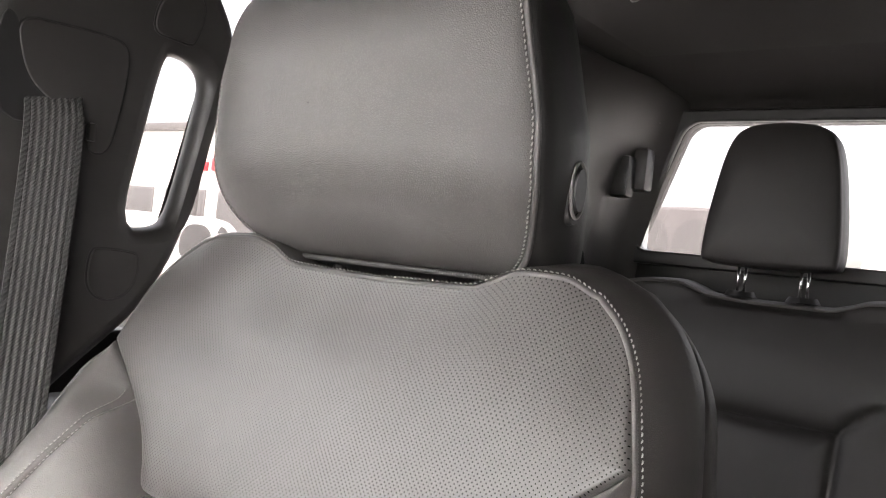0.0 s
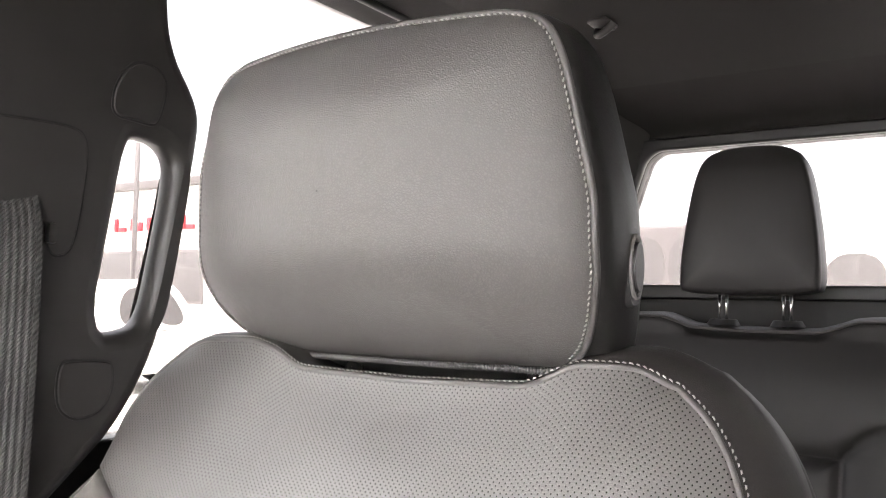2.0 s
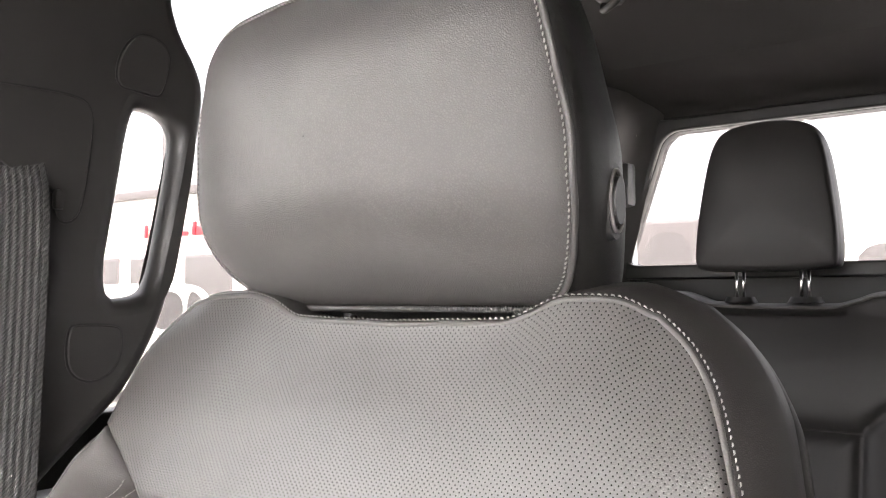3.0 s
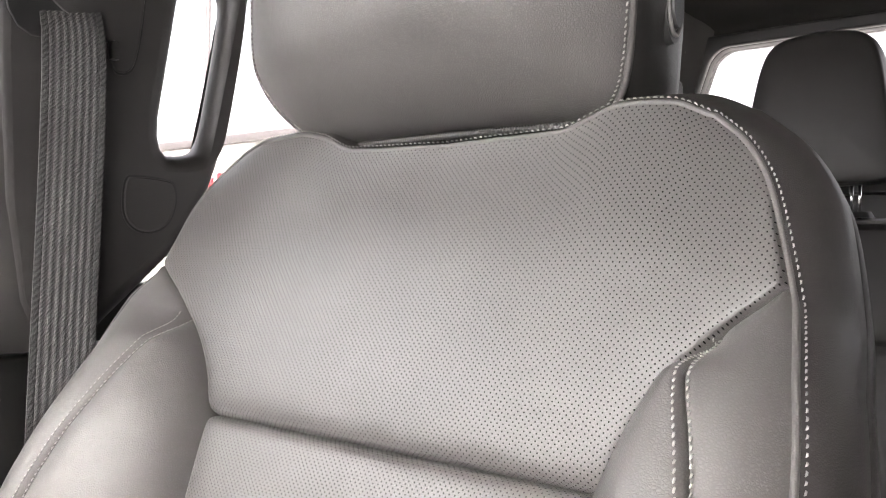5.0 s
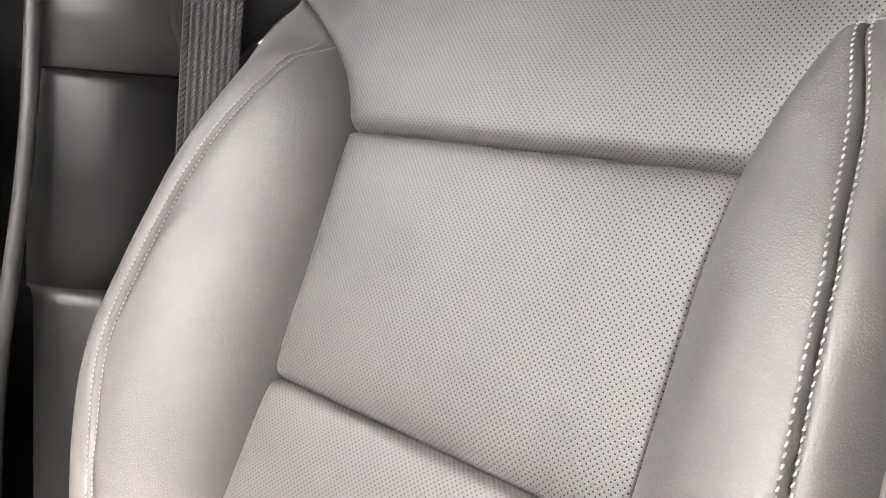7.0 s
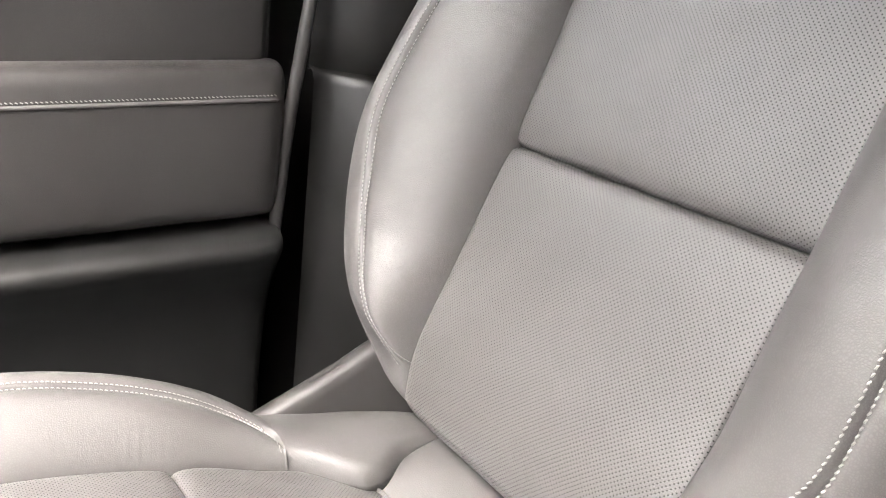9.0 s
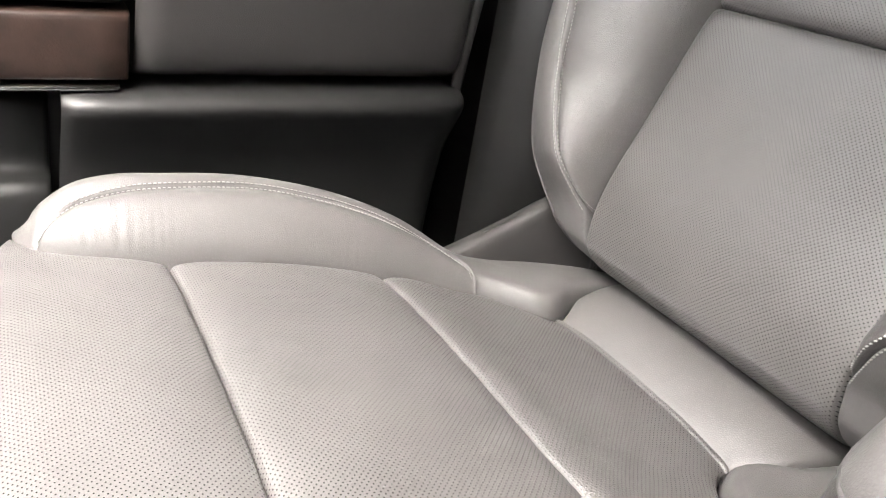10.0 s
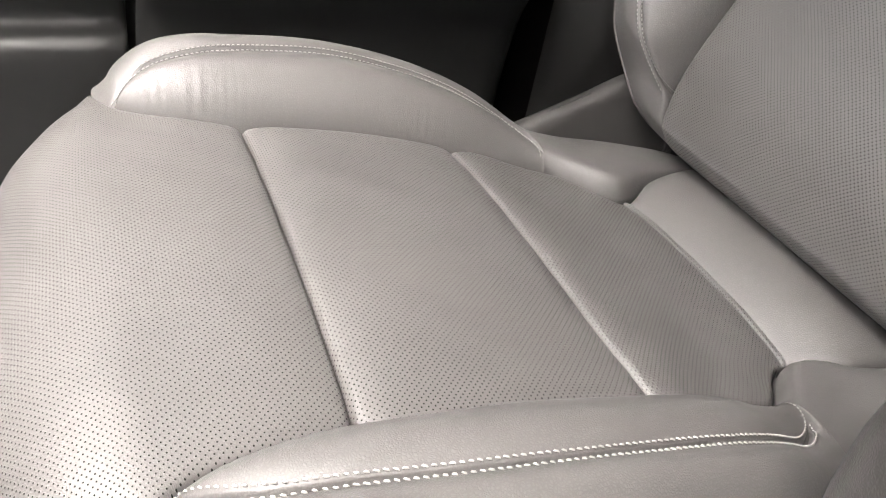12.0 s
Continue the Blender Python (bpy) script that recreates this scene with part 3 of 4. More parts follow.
def cushion_n(x, s):
    a = np.abs(x)
    front = s > FLARE
    W = c_W(s)
    w = np.where(front, W, c_w(s))
    d = np.where(front, W, c_d(s))
    q = np.clip(a / w, 0, 1)
    ins = 0.003 + 0.008 * (1 - q**2.6)
    lip = np.clip((s - run_at(-0.45)) / (FLARE - run_at(-0.45)), 0, 1)
    ins = ins + np.where(front, cut(s - FLARE, 0.0054, 0.003) * np.clip((a - 0.17) / 0.06, 0, 1), hem(w - a) * (1 - 0.7 * lip))
    ins = ins + lip * c_nW(s) * np.clip((a - 0.09) / 0.16, 0, 1) ** 2.2
    for m in (C1, C2, C3):
        soft = np.where((s > C3) & (s < C3 + 0.06), 0.0015, 0.0060)
        ins = ins + cut(s - m, 0.006, 0.0014) - (soft if m == C3 else 0.0060) * np.exp(-np.abs(s - m) / 0.013)
    t3 = np.clip((s - C3) / (C2 - C3), 0, 1)
    ins = ins - (0.002 * np.sin(np.pi * t3) * (1 - q**6) + 0.013 * (1 - t3) ** 2) * (s > C3) * (s < C2)
    ts = np.clip(s / C3, 0, 1)
    ins = ins + (0.006 * np.sin(np.pi * ts) * (1 - q**6) - 0.013 * ts**2) * (s < C3)
    nd, nW = c_nd(s), c_nW(s)
    s1 = np.clip((a - w) / np.maximum(d - w, 1e-4), 0, 1)
    wide = np.clip((d - w) / 0.05, 0, 1)
    inner = nd * np.sin(0.5 * np.pi * s1) ** 0.66 + 0.007 * wide * np.sin(np.pi * s1) + crease(a - w) + welt(a - d)
    inner = inner + pucker(s, run_at(-0.35), run_at(-0.445), a - w, 0.013, 0.0085) + pucker(s, run_at(-0.19), run_at(-0.24), a - w, 0.011, 0.007)
    s2 = np.clip((a - d) / np.maximum(W - d, 1e-4), 0, 1)
    outer = nd + (nW - nd) * s2**2.0 + c_hump(s) * np.sin(np.pi * s2) ** 0.9 * np.clip((W - d) / 0.03, 0, 1) + welt(a - d)
    brim = -0.018 * (1 - 0.7 * lip) + lip * nW * np.clip((w - 0.09) / 0.16, 0, 1) ** 2.2
    for m in (C1, C2, C3):
        brim = brim + cut(s - m, 0.006, 0.0014) - (soft if m == C3 else 0.0060) * np.exp(-np.abs(s - m) / 0.013)
    brim = brim - 0.013 * (1 - t3) ** 2 * (s > C3) * (s < C2) - 0.013 * ts**2 * (s < C3)
    t0, t1 = run_at(-0.435), run_at(-0.462)
    tip = np.clip((s - t0) / (t1 - t0), 0, 1)
    tip = tip * tip * (3 - 2 * tip)
    outer = outer + tip * (brim - nd + 0.008) * np.exp(-np.abs(a - d) / 0.014)
    hind = np.clip((JOIN + 0.012 - s) / 0.012, 0, 1)
    outer = outer + hind * (brim - nd + 0.008) * np.exp(-np.abs(a - d) / 0.0045)
    n = np.where(a <= w, ins, np.where(a <= d, inner, outer))
    return n + 0.00025 * np.sin(37 * x + 11 * s) * np.sin(41 * s + 1) + 0.0002 * np.sin(110 * x + 70 * s)


def cushion_at(x, s, lift=0.0):
    x, s = np.broadcast_arrays(np.asarray(x, float), np.asarray(s, float))
    y, z = c_y(s), c_z(s)
    ty, tz = c_y(s + 1e-3) - c_y(s - 1e-3), c_z(s + 1e-3) - c_z(s - 1e-3)
    m = np.hypot(ty, tz) + 1e-12
    n = cushion_n(x, s) + lift
    corner = np.clip((s - run_at(-0.455)) / 0.09, 0, 1) * 0.034 * np.clip(np.abs(x) / 0.25, 0, 1.1) ** 3.4
    bend = 0.010 * np.clip((x - 0.06) / 0.1, 0, 1) ** 2 * np.exp(-((s - C2) / 0.05) ** 2) + 0.010 * np.clip((x - 0.11) / 0.05, 0, 1) * np.exp(-((s - JOIN) / 0.035) ** 2)
    return np.stack([x, y + n * tz / m + corner + bend, z - n * ty / m], -1)


def cushion_panel(name, rows, left, right, cols, material, label):
    x = left(rows)[:, None] + (right(rows) - left(rows))[:, None] * dense(cols)[None]
    g = cushion_at(x, np.broadcast_to(rows[:, None], x.shape))
    return seat_part(sheet(name, g, material, None, label, uv=flat_uv(g), flip=False))


def c_edge(s):
    return np.where(s > FLARE, c_W(s), c_w(s))


cushion_panel("cushion_rear_strip", steps([0.0, C3], [26]), lambda s: -c_edge(s), c_edge, 70, M_LEATHER, "plain grey leather strip at the rear")
cushion_panel("cushion_rear_panel", steps([C3, C2], [50]), lambda s: -c_edge(s), c_edge, 110, M_PERF, "perforated grey leather rear panel")
cushion_panel("cushion_middle_panel", steps([C2, C1], [54]), lambda s: -c_edge(s), c_edge, 110, M_PERF, "perforated grey leather middle panel")
cushion_panel("cushion_front_panel", steps([C1, FLARE, c_len[-1]], [50, 44]), lambda s: -c_edge(s), c_edge, 130, M_PERF, "perforated grey leather front panel rolling over the edge")
for side in (-1, 1):
    cushion_panel("cushion_bolster", steps([JOIN, run_at(-0.462)], [200]), lambda s: side * c_w(s), lambda s: side * c_d(s), 64, M_CREASED, "puffed inner bolster with soft creases")
    cushion_panel("cushion_outer_bolster", steps([0.0, JOIN, FLARE], [30, 90]), lambda s: side * c_d(s), lambda s: side * c_W(s), 60, M_CREASED, "smooth outer bolster in grey leather")
    for off, start in ((-0.0035, -0.0985), (0.0035, -0.104)):
        ss = np.linspace(run_at(start), run_at(-0.459), 900)
        u, v = beside(c_d(ss), ss, off)
        p = cushion_at(side * u, v, 0.0009)
        seat_part(stitching("stitching", p, np.array([side * 0.35, 0.05, 1.0]), None))
    ss = np.linspace(0.0, c_len[-1], 120)
    edge = cushion_at(side * c_W(ss), ss)
    skirt = []
    for k, (out, down) in enumerate([(0.0, 0.0), (0.005, 0.006), (0.009, 0.02), (0.010, 0.045), (0.007, 0.08), (0.0, 0.13)]):
        row = edge.copy()
        row[:, 0] += side * out
        row[:, 2] = np.maximum(row[:, 2] - down, 0.15 - 0.002 * k)
        row[:, 1] += np.where(row[:, 1] < -0.45, 0.02 * down, 0)
        skirt.append(row)
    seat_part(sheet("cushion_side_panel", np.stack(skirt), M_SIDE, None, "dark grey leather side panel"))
seat_part(block("seat_base", (-0.21, -0.44, 0.0), (0.21, 0.06, 0.20), 0.02, M_BLACK, None, "black plastic seat base on the floor"))
seat_part(block("seat_pan", (-0.215, -0.50, 0.19), (0.215, 0.10, 0.29), 0.03, M_BLACK, None, "black pan under the cushion"))

# recliner cover beside the hinge, one on each side
for side in (-1, 1):
    spine = pchip([(-0.13, 0.285), (-0.09, 0.306), (-0.05, 0.324), (0.0, 0.347), (0.05, 0.372), (0.10, 0.385)])
    ys = np.linspace(-0.13, 0.10, 26)
    sect = [(0.0, -0.14), (0.012, -0.06), (0.014, -0.02), (0.012, -0.006), (0.004, 0.0), (-0.008, -0.001), (-0.013, -0.006), (-0.016, -0.016), (-0.019, -0.04), (-0.022, -0.10)]
    g = np.array([[(side * (0.263 + o), y, float(spine(y)) + h) for o, h in sect] for y in ys])
    cover = seat_part(sheet("recliner_cover", g, M_TRIM, None, "grey moulded plastic hinge cover", flip=side > 0))
    ys = np.linspace(-0.030, 0.006, 12)
    plaque = [(side * 0.263 + o, y, float(spine(y)) + h) for o, h, run_y in ((-0.0055, -0.0007, ys), (0.0025, -0.0001, ys[::-1])) for y in run_y]
    part("inset_plate", tube_mesh("inset_plate", rounded(plaque, 1), 0.0004, 6, closed=True), M_BLACK, cover, "small recessed plate outline")

# ---- head restraint ----
h_half = pchip([(0.984, 0.10), (0.988, 0.118), (0.997, 0.134), (1.012, 0.1425), (1.03, 0.1455), (1.06, 0.144), (1.10, 0.1385), (1.13, 0.130), (1.147, 0.129), (1.159, 0.1235), (1.168, 0.114), (1.172, 0.100)])
zz = 0.984 + (1.172 - 0.984) * dense(60)
h_right = pchip([(0.984, 0.106), (0.988, 0.117), (0.997, 0.129), (1.012, 0.1385), (1.03, 0.1435), (1.06, 0.144), (1.10, 0.1390), (1.13, 0.133), (1.147, 0.1275), (1.159, 0.121), (1.168, 0.110), (1.172, 0.096)])
right = np.stack([h_right(zz), zz], 1)
top = np.stack([np.linspace(0.096, -0.100, 40)[1:-1], 1.172 + 0.004 * np.cos(np.linspace(-1.5, 1.5, 40)[1:-1])], 1)
left = np.stack([-h_half(zz[::-1]), zz[::-1]], 1)
bottom = np.stack([np.linspace(-0.10, 0.106, 40)[1:-1], np.full(38, 0.9835)], 1)
face = np.concatenate([right, top, left, bottom])
face = rounded(face, 1)
face[:, 1] -= 0.012 * np.clip((1.03 - face[:, 1]) / 0.046, 0, 1) ** 1.5
h_mid = np.array([0.0, 1.075])


def head_ring(scale, y, lean=0.10, grow=0.0):
    p = h_mid + (face - h_mid) * scale
    p[:, 0] = p[:, 0] * 1.113 - 0.0178
    p[:, 1] += 0.0035 * np.clip((p[:, 1] - 1.09) / 0.08, 0, 1)
    if grow:
        v = face - h_mid
        p = p + v / np.linalg.norm(v, axis=1)[:, None] * grow
    roll = 0.050 * np.clip((1.048 - p[:, 1]) / 0.076, 0, 1.1) ** 2.2 + 0.018 * np.clip((p[:, 1] - 1.10) / 0.075, 0, 1) ** 2 + 0.004 * np.clip((np.abs(p[:, 0]) - 0.115) / 0.045, 0, 1.1) ** 2
    return np.stack([p[:, 0], np.full(len(p), y) + lean * (1.075 - p[:, 1]) + 0.6 * p[:, 0] ** 2 + roll, p[:, 1]], 1)


HY = 0.178
rings = []
for k in np.concatenate([[0.004], np.linspace(0.06, 0.9, 22), [0.93, 0.955, 0.975, 0.988, 0.996, 1.0]]):
    dome = 0.022 * (1 - k**2.6) - 0.004 * math.exp(-(1 - k) / 0.02)
    rings.append(head_ring(k, HY - dome))
head_front = np.stack(rings)
seat_part(sheet("headrest_front", head_front, M_HEAD, None, "pebbled grey leather headrest face", loop=True, flip=True))
rings = [head_ring(1.0, HY + 0.004)]
for b, e in [(0.001, 0.002), (0.004, 0.0045), (0.012, 0.006), (0.03, 0.007), (0.05, 0.005), (0.068, 0.0), (0.084, -0.009), (0.096, -0.022), (0.104, -0.04), (0.108, -0.065)]:
    r = head_ring(1.0, HY + 0.004 + b, 0.10 + b * 0.4, e)
    r[:, 2] -= 0.016 * math.sin(min(b / 0.08, 1) * 1.6) * np.clip((1.02 - r[:, 2]) / 0.04, 0, 1)
    rings.append(r)
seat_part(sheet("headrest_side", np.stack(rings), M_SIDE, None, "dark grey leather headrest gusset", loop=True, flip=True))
last = rings[-1]
cap = np.stack([last + (last.mean(0) - last) * k + np.array([0, 0.006 * math.sin(k * 1.57), 0]) for k in (0, 0.3, 0.6, 0.98)])
seat_part(sheet("headrest_back", cap, M_SIDE, None, "dark grey leather headrest back", loop=True, flip=True))
seam = head_ring(0.972, HY - 0.0025)
away = np.stack([(face - h_mid)[:, 0] * 0.5, np.full(len(face), -0.12), (face - h_mid)[:, 1] * 0.5], 1)
n_face = len(seam)
keep = [i for i in range(n_face) if seam[i, 2] > 0.979]
order = sorted(keep, key=lambda i: math.atan2(-(seam[i, 0]), -(seam[i, 2] - 1.075)) % (2 * math.pi))
seat_part(stitching("stitching", head_ring(0.991, HY + 0.0004)[order], away[order], None))
seat_part(part("headrest_piping", tube_mesh("headrest_piping", head_ring(1.0, HY + 0.003, 0.10, 0.0005)[order], 0.0022, 8), M_LEATHER, None, "grey leather piping round the headrest face"))
# release button with its ring on the inboard side
bm = bmesh.new()
turn = Matrix.Translation((0.1475, HY + 0.064, 1.032)) @ Matrix.Rotation(radians(90), 4, "Y") @ Matrix.Diagonal((1.2, 0.62, 1, 1))
for r1, r2, deep, lift in ((0.0195, 0.0185, 0.004, -0.001), (0.0125, 0.0115, 0.003, 0.0025)):
    bmesh.ops.create_cone(bm, cap_ends=True, segments=36, radius1=r1, radius2=r2, depth=deep, matrix=turn @ Matrix.Translation((0, 0, lift)))
btn = seat_part(part("release_button", bm, M_BLACK, None, "black oval release button"))
btn.data.set_sharp_from_angle(angle=radians(40))
ringpts = [turn @ Vector((0.0150 * math.cos(a), 0.0150 * math.sin(a), 0.0018)) for a in np.linspace(0, 2 * math.pi, 40, endpoint=False)]
seat_part(part("button_ring", tube_mesh("button_ring", ringpts, 0.0012, 8, closed=True), M_PALE, None, "grey ring round the button"))
# ribbed strip under the headrest, with the two posts
xs = np.linspace(-0.118, 0.116, 480)
cord = np.stack([1.113 * xs - 0.0178, HY + 0.0635 + 0.6 * (1.113 * xs - 0.0178) ** 2, np.full(480, 0.9690)], 1)
seat_part(part("ribbed_strip", tube_mesh("ribbed_strip", cord, np.tile([0.0026, 0.0026, 0.0017, 0.0017], 120), 10), M_RIB, None, "dark ribbed cord below the headrest"))
# not a seat part: black block added so the gap stays as dark as shade
seat_part(block("headrest_boot", (-0.135, 0.288, 0.90), (0.115, 0.335, 1.0), 0.012, M_CARPET, None, "added black block that keeps the gap under the headrest dark"))
for side in (-1, 1):
    seat_part(part("headrest_post", tube_mesh("headrest_post", [(side * 0.075, 0.268, 0.90), (side * 0.075, 0.262, 1.05)], 0.0065, 12), M_CHROME, None, "chrome headrest post"))


# ---- cabin shell ----
def wall(name, outlines, thick, place, material, label):
    ob = plate(name, outlines, thick, 0.004, material, None, place)
    return tagged(ob, label, "wall", kind="structure")


def rect(a, b, c, d):
    return [(a, c), (b, c), (b, d), (a, d)]


def soft_rect(a, b, c, d, r):
    """A rectangle from a to b and c to d with rounded corners."""
    pts = []
    for cx, cy, s in ((b - r, d - r, 0), (a + r, d - r, 90), (a + r, c + r, 180), (b - r, c + r, 270)):
        pts += [(cx + r * math.cos(radians(s + k * 15)), cy + r * math.sin(radians(s + k * 15))) for k in range(7)]
    return pts


def at_x(x):
    return Matrix.Translation((x, 0, 0)) @ SIDE_PLANE


def at_y(y):
    return Matrix.Translation((0, y, 0)) @ BACK_PLANE


floor = tagged(block("floor", (-0.56, -1.5, -0.06), (1.36, 1.75, 0.0), 0.004, M_CARPET), "black carpeted cab floor", "floor", kind="structure")
ceiling = tagged(block("ceiling", (-0.47, -0.70, 1.455), (1.24, 1.75, 1.50), 0.012, M_CLOTH), "dark grey cloth headliner", "ceiling", kind="structure")
SIDE = [(-1.5, 0.0), (1.75, 0.0), (1.75, 1.50), (-0.70, 1.50), (-1.5, 0.92)]
FRONT_OPENING = rounded([(-1.05, 0.83), (-0.03, 0.83), (-0.03, 1.425), (-0.66, 1.425), (-1.05, 1.15)], 2)
REAR_OPENING = soft_rect(0.20, 1.24, 0.85, 1.450, 0.06)
wall("wall_east", [SIDE, FRONT_OPENING, REAR_OPENING], 0.05, at_x(-0.53), M_TRIM_DARK, "dark cab side with two window openings")
# out of view; left without windows to block light from the driver's side
wall("wall_west", [SIDE], 0.05, at_x(1.30), M_TRIM_DARK, "unseen windowless cab side, added to keep out light")
REAR_HOLE = np.array(soft_rect(-0.345, 1.115, 1.052, 1.357, 0.035))
REAR_HOLE[:, 0] += np.minimum(REAR_HOLE[:, 0] - 0.20, 0.0) / 0.545 * (0.105 * (1.357 - REAR_HOLE[:, 1]) / 0.305 - 0.008)
wall("wall_rear", [rect(-0.505, 1.275, 0.0, 1.455), REAR_HOLE], 0.05, at_y(1.665), M_TRIM_DARK, "dark cab rear wall with a wide window opening")
wall("wall_front", [rect(-0.505, 1.275, 0.0, 0.88)], 0.05, at_y(-1.475), M_TRIM_DARK, "dark bulkhead below the windscreen opening")

for nm, lo, hi in (("window_1", (-0.533, -0.97, 0.81), (-0.529, -0.01, 1.44)), ("window_2", (-0.533, 0.18, 0.83), (-0.529, 1.26, 1.44)),
                   ("window_3", (-0.42, 1.664, 1.04), (1.19, 1.668, 1.37))):
    privacy = nm in ("window_2", "window_3")
    w = tagged(block(nm, lo, hi, 0.001, M_PRIVACY if privacy else M_GLASS), "dark tinted rear window glass" if privacy else "clear window glass", "window", kind="structure")
    w.visible_shadow = privacy

g = np.array([[(x, -1.49 + 0.79 * k, 0.90 + 0.585 * k) for x in (-0.50, 1.27)] for k in (0, 1)])
bm = bmesh.new()
quad = [bm.verts.new(p) for p in (g[0, 0], g[0, 1], g[1, 1], g[1, 0])]
bmesh.ops.solidify(bm, geom=[bm.faces.new(quad)], thickness=0.005)
w = tagged(part("window_4", bm, M_GLASS, smooth=False), "clear sloping windscreen", "window", kind="structure")
w.visible_shadow = False

# black seal round the rear window and the header above it
seal = tagged(plate("trim", [soft_rect(-0.49, 1.26, 1.02, 1.385, 0.05), REAR_HOLE], 0.02, 0.005, M_BLACK, None, at_y(1.632)), "black rear window seal", "trim", kind="structure")
hg = []
for k in range(15):
    a = k / 14 * math.pi / 2
    hg.append([(x, 1.40 + 0.235 * math.sin(a), 1.4552 - 0.075 * (1 - math.cos(a))) for x in np.linspace(-0.45, 1.27, 40)])
header = tagged(sheet("trim", np.array(hg), M_CLOTH, None, flip=False), "headliner curving down to the rear window", "trim", kind="structure")
# roof rail over the right-hand doors
rg = []
for y in np.linspace(-0.70, 1.62, 60):
    rg.append([(-0.32, y, 1.4555), (-0.36, y, 1.455), (-0.395, y, 1.4535), (-0.415, y, 1.452), (-0.43, y, 1.4505), (-0.445, y, 1.449), (-0.47, y, 1.4485), (-0.51, y, 1.4485)])
rail = tagged(sheet("trim", np.array(rg), M_CLOTH, None, flip=True), "cloth-covered roof rail above the door windows", "trim", kind="structure")
seal_top = tagged(part("trim", tube_mesh("trim", [(-0.443, y, 1.4475) for y in np.linspace(-0.70, 1.6, 40)], 0.007, 8), M_BLACK), "black rubber seal along the roof rail", "trim", kind="structure")

# ---- right-hand door pillar ----
pillar = empty("door_pillar", (-0.40, 0.2, 0.0), "dark grey moulded door pillar trim with a grab handle", "pillar trim")


def pillar_part(ob):
    return under(ob, pillar)


PX = -0.340                                                     # the pillar trim's inner face
outline = rounded([(0.08, 0.80), (0.165, 0.806), (0.20, 0.838), (0.228, 0.862), (0.262, 0.893), (0.299, 0.955), (0.316, 1.03), (0.330, 1.10), (0.341, 1.16), (0.343, 1.19),
                   (0.333, 1.214), (0.311, 1.243), (0.300, 1.28), (0.300, 1.36), (0.315, 1.46), (0.08, 1.46)], 2)
hole = rounded([(0.2305, 0.976), (0.268, 0.977), (0.286, 0.989), (0.296, 1.035), (0.3115, 1.125), (0.3085, 1.144), (0.294, 1.1555), (0.270, 1.1575), (0.2585, 1.150), (0.246, 1.07)], 2)
pillar_part(plate("upper_trim", [outline, hole], 0.036, 0.0165, M_TRIM, None, at_x(PX - 0.018), "grey moulded trim with a grab handle opening", 5))
covers = (
    [(0.2375, 1.172), (0.2385, 1.196), (0.250, 1.217), (0.262, 1.2265), (0.279, 1.2265), (0.2935, 1.218), (0.2935, 1.20), (0.2865, 1.176), (0.281, 1.1705), (0.262, 1.172)],
    [(0.1975, 0.949), (0.203, 0.953), (0.242, 0.9515), (0.2475, 0.947), (0.2485, 0.928), (0.241, 0.911), (0.226, 0.9035), (0.210, 0.904), (0.198, 0.914), (0.1955, 0.93)],
    [(0.105, 1.150), (0.15, 1.153), (0.20, 1.1545), (0.2125, 1.147), (0.2145, 1.128), (0.210, 1.085), (0.2045, 1.052), (0.196, 1.0425), (0.182, 1.043), (0.1805, 1.0705), (0.168, 1.0735), (0.146, 1.080), (0.124, 1.094), (0.112, 1.115)],
)
for k, c in enumerate(covers):
    o = rounded(c, 2)
    mid = o.mean(0)
    grown = mid + (o - mid) * (1 + 0.0022 / np.linalg.norm(o - mid, axis=1)[:, None])
    pillar_part(plate("cover_gap", [grown], 0.003, 0.0002, M_BLACK, None, at_x(PX - 0.0008)))
    pillar_part(plate("cover", [o], 0.005, 0.0012, M_TRIM, None, at_x(PX - 0.0005), "grey snap-in cover"))


def pillar_wrap(name, z0, z1, shift, material, label, lip=0.006):
    shape = [(0.12, -0.3405), (0.095, -0.341), (0.075, -0.345), (0.055, -0.354), (0.04, -0.366), (0.027, -0.382), (0.021, -0.395), (0.016, -0.41)]
    p = rounded(shape, 2, closed=False)
    levels = [(z0, -0.012), (z0 + 0.001, 0.0), (z0 + 0.05, 0.0), ((z0 + z1) / 2, 0.0), (z1 - 0.014, 0.0), (z1 - 0.006, -lip * 0.35), (z1 - 0.001, -lip), (z1, -0.02)]
    g = np.array([[(x + shift + o, y, z) for y, x in p] for z, o in levels])
    return pillar_part(sheet(name, g, material, None, label, flip=False))


pillar_wrap("front_edge", 0.802, 1.46, 0.0, M_TRIM, "curved grey front edge of the pillar trim")
pillar_wrap("lower_trim", 0.615, 0.800, 0.002, M_TRIM_DARK, "black lower pillar trim")
pillar_wrap("sill_trim", 0.05, 0.620, 0.016, M_TRIM_DARK, "black foot of the pillar trim with a rounded ledge", 0.012)
pillar_part(block("lower_trim_back", (-0.42, 0.11, 0.05), (-0.339, 0.30, 0.800), 0.012, M_TRIM_DARK, None, "black lower pillar trim"))

weather = rounded([(-0.385, 0.017, 1.20), (-0.385, 0.016, 0.90), (-0.385, 0.010, 0.74), (-0.385, -0.006, 0.62), (-0.388, -0.014, 0.55), (-0.41, -0.014, 0.40)], 2, closed=False)
pillar_part(part("door_seal", tube_mesh("door_seal", weather, 0.007, 10), M_TRIM, None, "grey rubber door seal along the pillar"))

